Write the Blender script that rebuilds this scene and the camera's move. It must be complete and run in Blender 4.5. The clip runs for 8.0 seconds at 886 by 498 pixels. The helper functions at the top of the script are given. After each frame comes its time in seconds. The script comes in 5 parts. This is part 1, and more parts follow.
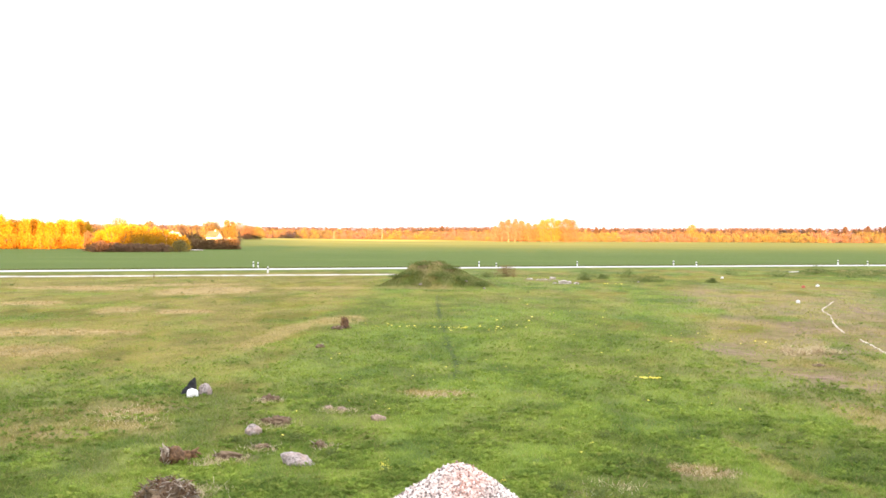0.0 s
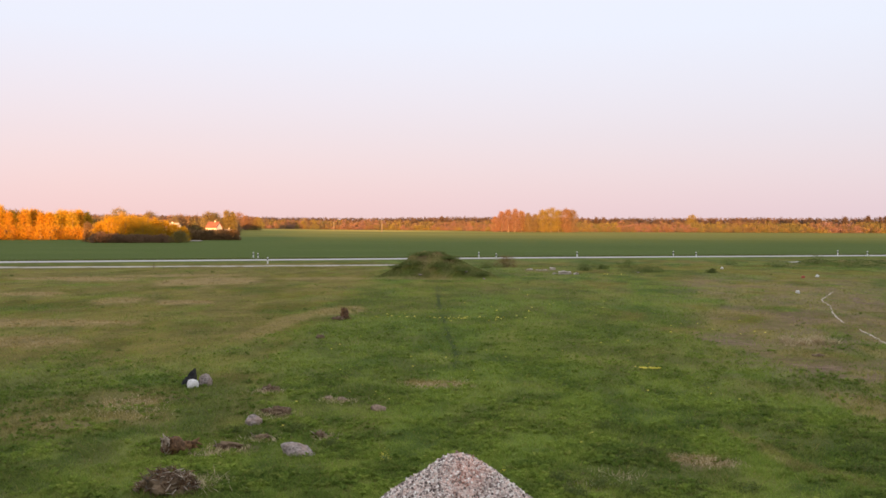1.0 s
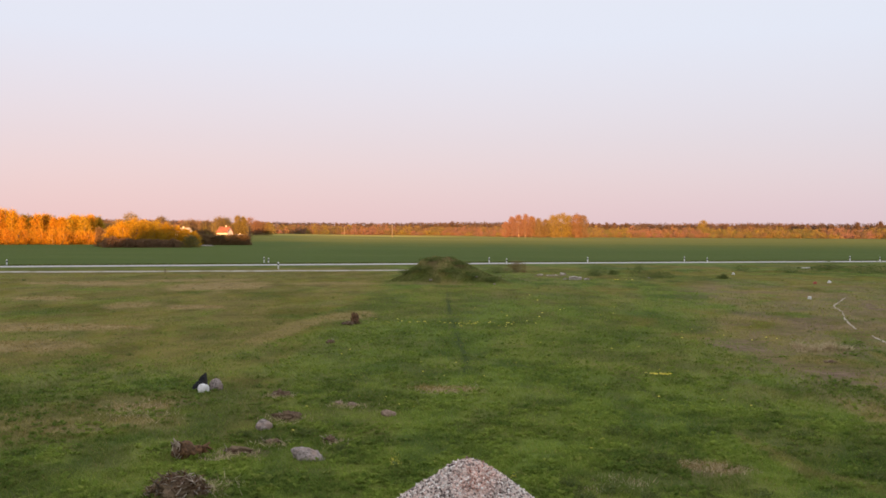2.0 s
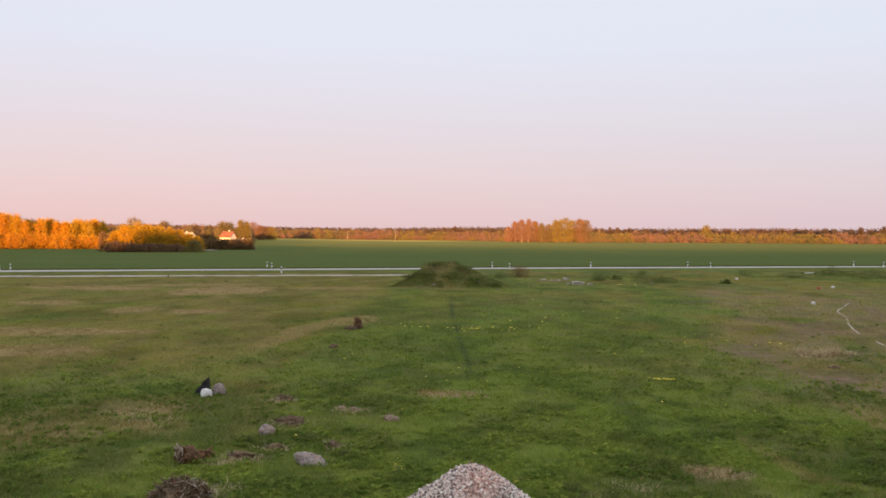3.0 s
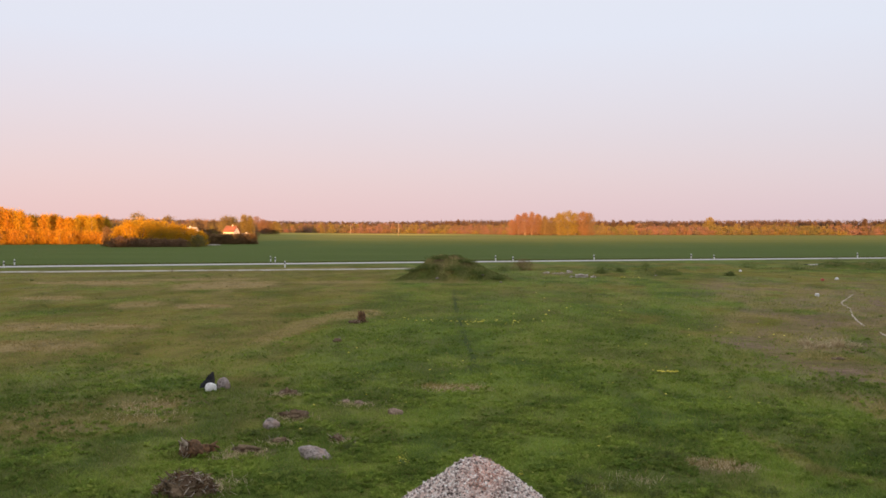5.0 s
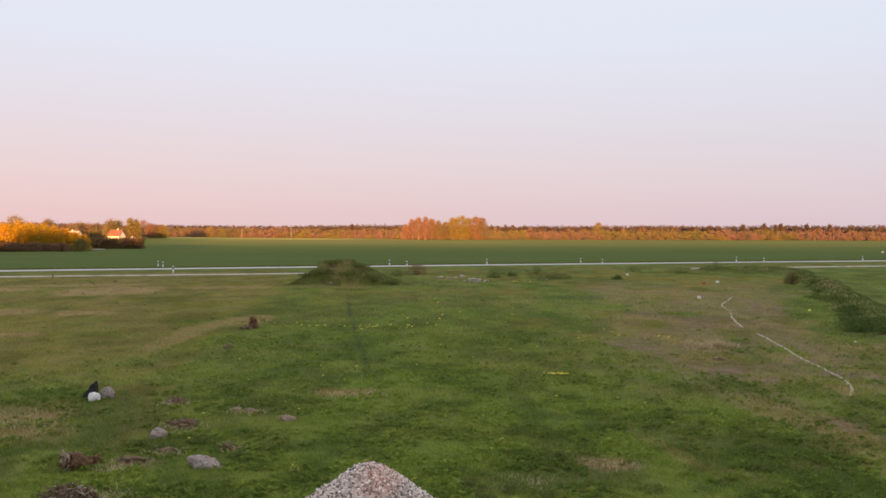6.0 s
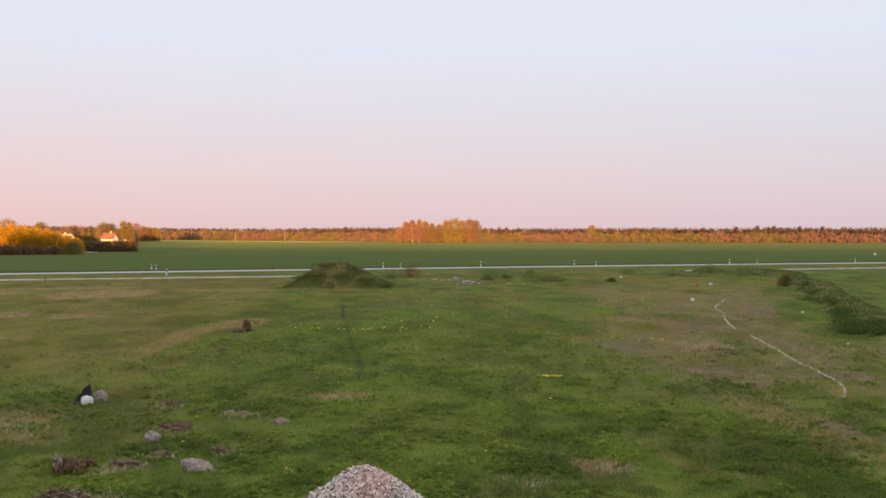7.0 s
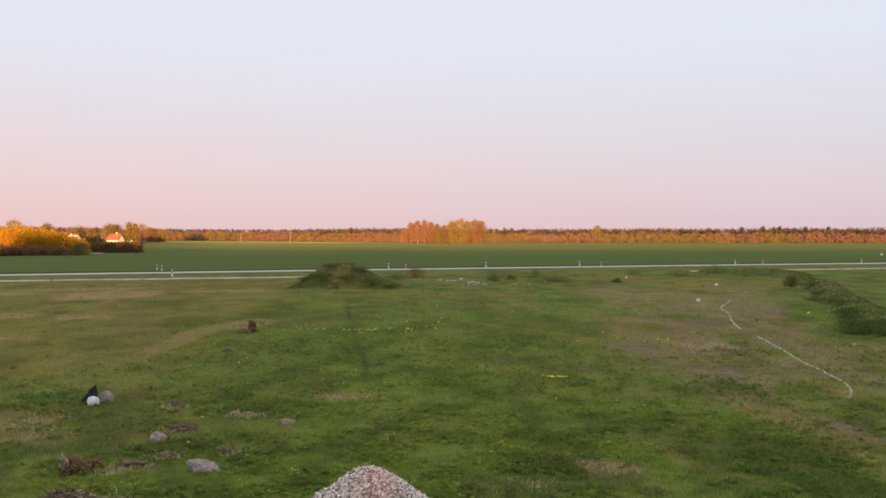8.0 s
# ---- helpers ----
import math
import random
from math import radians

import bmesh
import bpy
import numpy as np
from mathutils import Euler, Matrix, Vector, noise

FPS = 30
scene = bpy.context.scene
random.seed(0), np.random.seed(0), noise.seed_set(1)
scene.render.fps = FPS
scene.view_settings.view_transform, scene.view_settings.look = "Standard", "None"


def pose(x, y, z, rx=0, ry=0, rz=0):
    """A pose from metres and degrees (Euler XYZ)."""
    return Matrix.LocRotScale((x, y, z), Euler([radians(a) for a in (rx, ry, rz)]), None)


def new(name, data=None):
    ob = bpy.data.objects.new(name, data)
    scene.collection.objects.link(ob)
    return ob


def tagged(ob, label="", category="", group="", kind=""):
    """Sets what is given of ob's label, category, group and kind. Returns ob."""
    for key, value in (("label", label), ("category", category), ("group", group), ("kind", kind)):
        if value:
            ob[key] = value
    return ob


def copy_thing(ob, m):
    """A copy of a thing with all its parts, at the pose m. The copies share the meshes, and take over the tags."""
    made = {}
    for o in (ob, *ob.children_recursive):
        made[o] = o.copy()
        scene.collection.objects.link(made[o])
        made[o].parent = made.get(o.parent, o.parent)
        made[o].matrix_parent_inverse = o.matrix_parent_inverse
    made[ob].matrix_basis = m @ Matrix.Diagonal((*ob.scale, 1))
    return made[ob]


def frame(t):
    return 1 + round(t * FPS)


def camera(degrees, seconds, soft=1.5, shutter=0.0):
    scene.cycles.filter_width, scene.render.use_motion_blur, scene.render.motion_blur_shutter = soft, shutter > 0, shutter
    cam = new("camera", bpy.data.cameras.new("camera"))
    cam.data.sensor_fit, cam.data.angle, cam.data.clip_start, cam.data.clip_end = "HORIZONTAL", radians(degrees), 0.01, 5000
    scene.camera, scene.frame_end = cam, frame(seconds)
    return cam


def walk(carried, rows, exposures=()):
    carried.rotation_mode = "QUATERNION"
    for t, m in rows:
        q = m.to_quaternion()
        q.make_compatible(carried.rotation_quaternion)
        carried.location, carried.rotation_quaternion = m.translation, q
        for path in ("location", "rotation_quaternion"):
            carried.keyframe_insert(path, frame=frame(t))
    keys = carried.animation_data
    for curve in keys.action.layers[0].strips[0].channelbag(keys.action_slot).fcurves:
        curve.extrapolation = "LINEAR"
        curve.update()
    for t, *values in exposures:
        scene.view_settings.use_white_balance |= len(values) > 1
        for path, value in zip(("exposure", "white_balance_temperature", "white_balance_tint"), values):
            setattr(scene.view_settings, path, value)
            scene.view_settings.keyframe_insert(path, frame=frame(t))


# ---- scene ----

# ---------------------------------------------------------------- camera
EYE = (0.0, 0.0, 6.5)
cam = camera(50.7, 8.0, soft=1.6, shutter=0.5)
TURNS = [
    (0.0, 5.55, -0.7, -0.2), (0.2, 5.59, -0.81, -0.15), (0.5, 5.72, -1.24, -0.11), (1.0, 5.54, -1.28, -0.15),
    (1.5, 6.08, -1.35, -0.28), (1.7, 6.13, -1.24, -0.25), (2.8, 6.27, -0.47, -0.2), (3.0, 6.36, -0.67, -0.27),
    (3.5, 6.66, -0.83, -0.21), (4.0, 6.65, -0.69, 0.08), (4.2, 6.57, -0.64, 0.08), (5.3, 6.52, -1.22, -0.02),
    (5.4, 5.12, -1.18, 0.03), (5.5, 2.46, -1.07, 0.07), (5.6, 0.62, -0.97, 0.08), (5.7, -0.3, -0.92, 0.13),
    (5.8, -0.16, -0.97, 0.06), (5.9, 0.34, -0.82, -0.0), (6.0, 0.06, -0.79, -0.08), (6.5, 0.42, -0.61, 0.16),
    (7.0, -0.32, -0.63, -0.01), (7.5, -0.07, -0.59, -0.06), (8.0, 0.0, -0.59, 0.04),
]
EXPO = 1.78
walk(cam, [(t, pose(*EYE, 90 + p, r, y)) for t, y, p, r in TURNS],
     exposures=[(0.0, EXPO + 1.7), (0.2, EXPO + 0.7), (0.5, EXPO + 0.4), (1.0, EXPO + 0.15), (1.5, EXPO + 0.05), (3.0, EXPO), (8.0, EXPO)])

# ---------------------------------------------------------------- light
SUN_EL = 2.3
SUN_AZ = 0.0      # degrees by which the light's heading leans to +x from +y
world = bpy.data.worlds.new("evening_sky")
scene.world = world
world.use_nodes = True
wn, wl = world.node_tree.nodes, world.node_tree.links
wn.clear()
w_out = wn.new("ShaderNodeOutputWorld")
w_bg = wn.new("ShaderNodeBackground")
w_bg.inputs["Strength"].default_value = 0.1
sky = wn.new("ShaderNodeTexSky")
sky.sky_type = "NISHITA"
sky.sun_disc = False
sky.sun_elevation = radians(SUN_EL)
sky.sun_rotation = radians(180 + SUN_AZ)
sky.air_density, sky.dust_density, sky.ozone_density = 1.0, 1.6, 1.5
# the pink belt opposite the low sun, fading upward into pale blue
w_tc = wn.new("ShaderNodeTexCoord")
w_sep = wn.new("ShaderNodeSeparateXYZ")
w_ramp = wn.new("ShaderNodeValToRGB")
w_mix = wn.new("ShaderNodeMix")
w_mix.data_type = "RGBA"
w_mix.inputs["Factor"].default_value = 0.86
belt = w_ramp.color_ramp
belt.elements[0].position, belt.elements[0].color = 0.0, (0.98, 0.67, 0.66, 1)
belt.elements[1].position, belt.elements[1].color = 1.0, (1.0, 1.0, 1.0, 1)
for at_z, colour in ((0.10, (0.90, 0.75, 0.82, 1)), (0.20, (0.87, 0.87, 1.0, 1)), (0.5, (0.93, 0.94, 1.0, 1))):
    e = belt.elements.new(at_z)
    e.color = colour
wl.new(w_tc.outputs["Generated"], w_sep.inputs[0])
wl.new(w_sep.outputs["Z"], w_ramp.inputs["Fac"])
wl.new(sky.outputs["Color"], w_mix.inputs["A"])
w_gain = wn.new("ShaderNodeVectorMath")
w_gain.operation = "SCALE"
w_gain.inputs["Scale"].default_value = 2.80
# towards the north-east the belt cools to lilac
w_cool = wn.new("ShaderNodeValToRGB")
cool = w_cool.color_ramp
cool.elements[0].position, cool.elements[0].color = 0.0, (0.82, 0.66, 0.73, 1)
cool.elements[1].position, cool.elements[1].color = 1.0, (1.0, 1.0, 1.0, 1)
for at_z, colour in ((0.10, (0.80, 0.75, 0.86, 1)), (0.20, (0.85, 0.87, 1.0, 1)), (0.5, (0.93, 0.94, 1.0, 1))):
    cool.elements.new(at_z).color = colour
w_side = wn.new("ShaderNodeMapRange")
w_side.inputs["From Min"].default_value, w_side.inputs["From Max"].default_value = -0.45, 0.5
w_turn = wn.new("ShaderNodeMix")
w_turn.data_type = "RGBA"
wl.new(w_sep.outputs["X"], w_side.inputs["Value"])
wl.new(w_sep.outputs["Z"], w_cool.inputs["Fac"])
wl.new(w_side.outputs["Result"], w_turn.inputs["Factor"])
wl.new(w_ramp.outputs["Color"], w_turn.inputs["A"])
wl.new(w_cool.outputs["Color"], w_turn.inputs["B"])
wl.new(w_turn.outputs["Result"], w_gain.inputs[0])
wl.new(w_gain.outputs["Vector"], w_mix.inputs["B"])
wl.new(w_mix.outputs["Result"], w_bg.inputs["Color"])
wl.new(w_bg.outputs["Background"], w_out.inputs["Surface"])

sun_data = bpy.data.lights.new("evening_sun", "SUN")
sun_data.energy, sun_data.angle, sun_data.color = 5.0, radians(0.55), (1.0, 0.46, 0.14)
sun = new("evening_sun", sun_data)
heading = Vector((math.sin(radians(SUN_AZ)) * math.cos(radians(SUN_EL)), math.cos(radians(SUN_AZ)) * math.cos(radians(SUN_EL)), -math.sin(radians(SUN_EL))))
sun.matrix_world = Matrix.Translation((0, -50, 60)) @ heading.to_track_quat("-Z", "Y").to_matrix().to_4x4()


# ---------------------------------------------------------------- materials
def shader(name, rough=0.9, spec=0.3):
    m = bpy.data.materials.new(name)
    m.use_nodes = True
    b = m.node_tree.nodes["Principled BSDF"]
    b.inputs["Roughness"].default_value = rough
    b.inputs["Specular IOR Level"].default_value = spec
    return m, m.node_tree.nodes, m.node_tree.links, b


def mixed(n, l, fac, a, b):
    """A colour mix; a and b are colours or sockets."""
    x = n.new("ShaderNodeMix")
    x.data_type = "RGBA"
    for key, v in (("Factor", fac), ("A", a), ("B", b)):
        if isinstance(v, (int, float)):
            x.inputs[key].default_value = v
        elif isinstance(v, tuple):
            x.inputs[key].default_value = (*v, 1)
        else:
            l.new(v, x.inputs[key])
    return x.outputs["Result"]


def grain(n, l, scale, detail=3.0, lo=0.35, hi=0.65, stretch=None):
    """Noise in world metres, spread to 0..1."""
    g = n.new("ShaderNodeNewGeometry")
    t = n.new("ShaderNodeTexNoise")
    t.inputs["Scale"].default_value, t.inputs["Detail"].default_value = scale, detail
    src = g.outputs["Position"]
    if stretch:
        mp = n.new("ShaderNodeMapping")
        mp.inputs["Scale"].default_value = stretch
        l.new(src, mp.inputs["Vector"])
        src = mp.outputs["Vector"]
    l.new(src, t.inputs["Vector"])
    r = n.new("ShaderNodeMapRange")
    r.inputs["From Min"].default_value, r.inputs["From Max"].default_value = lo, hi
    l.new(t.outputs["Fac"], r.inputs["Value"])
    return r.outputs["Result"]


def relief(n, l, b, height, strength, distance):
    k = n.new("ShaderNodeBump")
    k.inputs["Strength"].default_value, k.inputs["Distance"].default_value = strength, distance
    l.new(height, k.inputs["Height"])
    l.new(k.outputs["Normal"], b.inputs["Normal"])


def field_of(n, name):
    a = n.new("ShaderNodeAttribute")
    a.attribute_name = name
    return a.outputs["Fac"]


def island(n):
    return n.new("ShaderNodeNewGeometry").outputs["Random Per Island"]


def ramp(n, l, fac, *stops):
    r = n.new("ShaderNodeValToRGB")
    e = r.color_ramp.elements
    e[0].position, e[0].color = stops[0][0], (*stops[0][1], 1)
    e[1].position, e[1].color = stops[-1][0], (*stops[-1][1], 1)
    for p, c in stops[1:-1]:
        e.new(p).color = (*c, 1)
    l.new(fac, r.inputs["Fac"])
    return r.outputs["Color"]


def mottled(name, a, b, c, fine, coarse, rough=0.9, bump=0.0, spec=0.3):
    """A surface of three tones: a and b by fine grain, c in larger patches, with relief."""
    m, n, l, s = shader(name, rough, spec)
    f = grain(n, l, fine)
    col = mixed(n, l, grain(n, l, coarse, 2.0, 0.45, 0.7), mixed(n, l, f, a, b), c)
    l.new(col, s.inputs["Base Color"])
    if bump:
        relief(n, l, s, f, 0.7, bump)
    return m


def make_ground():
    m, n, l, s = shader("meadow_and_field", 1.0, 0.07)
    lush = mixed(n, l, field_of(n, "tone"), (0.066, 0.104, 0.023), (0.152, 0.214, 0.039))
    plain = mixed(n, l, field_of(n, "tone"), (0.104, 0.089, 0.015), (0.205, 0.172, 0.027))
    dry = mixed(n, l, grain(n, l, 1.1, 5.0), (0.268, 0.188, 0.088), (0.455, 0.325, 0.165))
    fine = grain(n, l, 9.0, 4.0, 0.35, 0.65)
    soil = mixed(n, l, grain(n, l, 1.6, 5.0), (0.140, 0.094, 0.066), (0.268, 0.188, 0.132))
    g = mixed(n, l, field_of(n, "lush"), plain, lush)
    g = mixed(n, l, field_of(n, "dry"), g, dry)
    g = mixed(n, l, fine, mixed(n, l, 0.22, g, (0.045, 0.065, 0.012)), mixed(n, l, 0.1, g, (0.36, 0.33, 0.10)))
    g = mixed(n, l, grain(n, l, 0.5, 6.0, 0.5, 0.78, (1.0, 0.4, 1.0)), g, mixed(n, l, 0.45, g, (0.030, 0.040, 0.010)))
    g = mixed(n, l, grain(n, l, 0.27, 6.0, 0.52, 0.8, (1.0, 0.45, 1.0)), g, mixed(n, l, 0.45, g, (0.34, 0.27, 0.10)))
    g = mixed(n, l, field_of(n, "bare"), g, soil)
    g = mixed(n, l, field_of(n, "wet"), g, (0.048, 0.068, 0.020))
    crop = mixed(n, l, grain(n, l, 0.035, 5.0, 0.35, 0.65, (0.35, 1, 1)), (0.080, 0.118, 0.028), (0.112, 0.148, 0.038))
    crop = mixed(n, l, grain(n, l, 0.5, 2.0, 0.3, 0.7), crop, (0.090, 0.122, 0.028))
    pale = mixed(n, l, grain(n, l, 0.02, 3.0, 0.35, 0.65, (0.3, 1, 1)), (0.56, 0.42, 0.10), (0.30, 0.255, 0.065))
    f = mixed(n, l, field_of(n, "stubble"), crop, pale)
    l.new(mixed(n, l, field_of(n, "crop"), g, f), s.inputs["Base Color"])
    relief(n, l, s, grain(n, l, 5.0, 5.0), 0.6, 0.08)
    return m


def let_through(n, l, s, colour, share):
    """Thin leaves pass part of the light on to their other side."""
    t = n.new("ShaderNodeBsdfTranslucent")
    x = n.new("ShaderNodeMixShader")
    x.inputs["Fac"].default_value = share
    l.new(colour, t.inputs["Color"])
    l.new(colour, s.inputs["Base Color"])
    l.new(s.outputs["BSDF"], x.inputs[1])
    l.new(t.outputs["BSDF"], x.inputs[2])
    l.new(x.outputs["Shader"], n["Material Output"].inputs["Surface"])


def make_blades():
    m, n, l, s = shader("grass_blades", 0.8, 0.1)
    clover = ramp(n, l, island(n), (0.0, (0.090, 0.153, 0.029)), (1.0, (0.184, 0.256, 0.052)))
    young = ramp(n, l, island(n), (0.0, (0.190, 0.276, 0.045)), (1.0, (0.352, 0.430, 0.084)))
    fresh = mixed(n, l, field_of(n, "tone"), clover, young)
    straw = ramp(n, l, island(n), (0.0, (0.270, 0.188, 0.075)), (1.0, (0.520, 0.378, 0.165)))
    let_through(n, l, s, mixed(n, l, field_of(n, "dry"), fresh, straw), 0.5)
    return m


def make_leaves(name, *stops):
    """Leaves and catkins; each clump takes its tone by chance, each tree leans to its own tint."""
    m, n, l, s = shader(name, 0.85, 0.05)
    c = ramp(n, l, field_of(n, "tint"), *stops)
    c = mixed(n, l, island(n), c, (0.12, 0.10, 0.035))
    let_through(n, l, s, mixed(n, l, 0.6, c, ramp(n, l, field_of(n, "tint"), *stops)), 0.42)
    return m


M_GROUND = make_ground()
M_BLADES = make_blades()
M_LEAF_SPRING = make_leaves("spring_leaves", (0.0, (0.32, 0.185, 0.165)), (0.22, (0.30, 0.18, 0.10)), (0.42, (0.20, 0.155, 0.11)), (0.65, (0.33, 0.25, 0.075)), (1.0, (0.18, 0.175, 0.075)))
# base colour carries the evening glow: brighter and more orange than young leaves
M_LEAF_GLOW = make_leaves("glow_tinted_young_leaves", (0.0, (0.58, 0.25, 0.03)), (0.5, (0.66, 0.36, 0.022)), (1.0, (0.54, 0.38, 0.03)))
# needles lightened to mauve-brown, with distance haze put into the colour
M_LEAF_DARK = make_leaves("haze_tinted_needles", (0.0, (0.085, 0.062, 0.060)), (0.5, (0.120, 0.078, 0.068)), (1.0, (0.155, 0.098, 0.075)))
M_BARK = mottled("bark", (0.11, 0.085, 0.065), (0.20, 0.165, 0.13), (0.26, 0.23, 0.19), 3.0, 0.7, 0.95, 0.02)
M_BIRCH = mottled("birch_bark", (0.26, 0.22, 0.18), (0.36, 0.31, 0.26), (0.12, 0.10, 0.09), 2.0, 1.2, 0.8, 0.01)
M_TWIGS = mottled("bare_twigs", (0.10, 0.070, 0.045), (0.16, 0.11, 0.07), (0.07, 0.05, 0.035), 2.0, 0.5, 0.95)
M_LEAF_BROWN = make_leaves("brown_buds", (0.0, (0.27, 0.155, 0.09)), (1.0, (0.28, 0.19, 0.09)))
M_WEEDS = make_leaves("dark_weeds", (0.0, (0.38, 0.29, 0.14)), (0.5, (0.205, 0.245, 0.078)), (1.0, (0.095, 0.155, 0.042)))
M_ASPHALT = mottled("worn_asphalt", (0.34, 0.315, 0.30), (0.41, 0.385, 0.37), (0.44, 0.415, 0.395), 4.0, 0.3, 0.45, 0.0, 0.6)
M_GRAVELROAD = mottled("gravel_track", (0.42, 0.39, 0.35), (0.58, 0.54, 0.50), (0.34, 0.31, 0.24), 6.0, 0.5, 0.9, 0.01)
M_PLASTIC = mottled("white_post_plastic", (0.78, 0.78, 0.77), (0.84, 0.84, 0.83), (0.70, 0.69, 0.66), 20.0, 6.0, 0.5)
M_BLACK = mottled("black_band", (0.03, 0.03, 0.03), (0.045, 0.045, 0.045), (0.025, 0.025, 0.025), 20.0, 6.0, 0.6)
M_STONE = mottled("granite_boulder", (0.15, 0.12, 0.11), (0.44, 0.375, 0.355), (0.37, 0.275, 0.235), 13.0, 3.0, 0.85, 0.02)
M_REDSTONE = mottled("reddish_granite", (0.21, 0.145, 0.105), (0.37, 0.27, 0.205), (0.17, 0.125, 0.085), 14.0, 3.0, 0.85, 0.02)
M_WHITESTONE = mottled("white_stone", (0.62, 0.61, 0.61), (0.86, 0.85, 0.85), (0.66, 0.64, 0.61), 12.0, 3.0, 0.8, 0.01)
M_SOIL = mottled("crumbly_soil", (0.100, 0.062, 0.040), (0.220, 0.145, 0.095), (0.24, 0.175, 0.105), 9.0, 2.0, 0.98, 0.05)
M_WOOD = mottled("weathered_stump_wood", (0.085, 0.044, 0.025), (0.25, 0.138, 0.066), (0.055, 0.035, 0.022), 9.0, 3.5, 0.95, 0.03)
M_PALEWOOD = mottled("pale_split_wood", (0.42, 0.35, 0.27), (0.56, 0.48, 0.40), (0.30, 0.23, 0.17), 12.0, 4.0, 0.9, 0.02)
M_CONCRETE = mottled("broken_concrete", (0.42, 0.37, 0.33), (0.66, 0.60, 0.55), (0.26, 0.20, 0.15), 8.0, 1.5, 0.9, 0.02)
M_SHEET = mottled("black_plastic_sheet", (0.02, 0.02, 0.022), (0.035, 0.035, 0.038), (0.05, 0.045, 0.04), 8.0, 3.0, 0.8, 0.02, 0.12)
M_SAND = mottled("pale_trodden_sand", (0.40, 0.335, 0.27), (0.58, 0.50, 0.42), (0.30, 0.24, 0.17), 5.0, 0.9, 0.95, 0.02)
M_PLASTER = mottled("pale_plaster", (0.62, 0.58, 0.52), (0.70, 0.66, 0.60), (0.55, 0.50, 0.45), 2.0, 0.3, 0.9)
M_ROOF = mottled("dark_red_roof", (0.20, 0.075, 0.05), (0.27, 0.11, 0.07), (0.15, 0.07, 0.055), 3.0, 0.4, 0.9)
M_GREYROOF = mottled("pale_grey_roof", (0.34, 0.32, 0.30), (0.42, 0.40, 0.38), (0.28, 0.26, 0.24), 3.0, 0.4, 0.8)
M_PANE = mottled("dark_window_pane", (0.03, 0.035, 0.04), (0.05, 0.05, 0.055), (0.04, 0.04, 0.045), 2.0, 0.5, 0.15, 0.0, 0.5)
M_POLE = mottled("grey_pole_wood", (0.20, 0.18, 0.155), (0.28, 0.25, 0.22), (0.16, 0.14, 0.12), 3.0, 0.6, 0.9)
M_YELLOW = mottled("dandelion_petals", (0.82, 0.72, 0.10), (0.88, 0.81, 0.22), (0.80, 0.69, 0.08), 30.0, 8.0, 0.8)
M_STEM = mottled("green_stem", (0.10, 0.16, 0.04), (0.14, 0.20, 0.06), (0.09, 0.12, 0.04), 20.0, 5.0, 0.7)
M_RED = mottled("faded_red_plastic", (0.36, 0.07, 0.05), (0.44, 0.10, 0.07), (0.30, 0.07, 0.05), 20.0, 5.0, 0.6)


def make_gravel():
    m, n, l, s = shader("crushed_granite", 0.85, 0.3)
    tone = ramp(n, l, island(n), (0.0, (0.08, 0.060, 0.055)), (0.25, (0.39, 0.32, 0.295)), (0.5, (0.80, 0.71, 0.67)), (0.7, (0.79, 0.61, 0.55)), (0.85, (0.94, 0.88, 0.85)), (1.0, (0.96, 0.93, 0.90)))
    # orange of late sun mixed into the colour of stones near the top
    sun_warm = mixed(n, l, 0.42, tone, (0.86, 0.40, 0.28))
    l.new(mixed(n, l, field_of(n, "sun_warm"), tone, sun_warm), s.inputs["Base Color"])
    return m


M_GRAVEL = make_gravel()


def make_straw():
    m, n, l, s = shader("dead_straw", 0.8, 0.2)
    let_through(n, l, s, ramp(n, l, island(n), (0.0, (0.36, 0.27, 0.15)), (0.5, (0.58, 0.47, 0.29)), (1.0, (0.78, 0.67, 0.47))), 0.4)
    return m


M_STRAW = make_straw()


# ---------------------------------------------------------------- building helpers
def lattice(ix, iy, seed):
    """A hash of whole numbers to 0..1."""
    h = (ix.astype(np.int64) * 374761393 + iy.astype(np.int64) * 668265263 + seed * 974634777) & 0x7FFFFFFF
    h = ((h ^ (h >> 13)) * 1274126177) & 0x7FFFFFFF
    return ((h ^ (h >> 16)) & 0xFFFF) / 65535.0


def vnoise(x, y, seed=0):
    ix, iy = np.floor(x), np.floor(y)
    fx, fy = x - ix, y - iy
    fx, fy = fx * fx * (3 - 2 * fx), fy * fy * (3 - 2 * fy)
    a, b = lattice(ix, iy, seed), lattice(ix + 1, iy, seed)
    c, d = lattice(ix, iy + 1, seed), lattice(ix + 1, iy + 1, seed)
    return (a * (1 - fx) + b * fx) * (1 - fy) + (c * (1 - fx) + d * fx) * fy


def fbm(x, y, seed=0, octaves=4):
    total, amp, norm = 0.0, 1.0, 0.0
    for k in range(octaves):
        total = total + amp * vnoise(x * 2 ** k, y * 2 ** k, seed + 17 * k)
        norm += amp
        amp *= 0.5
    return total / norm


def smooth(a, b, v):
    t = np.clip((v - a) / (b - a), 0, 1)
    return t * t * (3 - 2 * t)


def road_y(x):
    return 207.0 + 0.415 * x - 0.0003 * x * x


def track_y(x):
    return 169.3 + 0.358 * x + 0.0002 * x * x


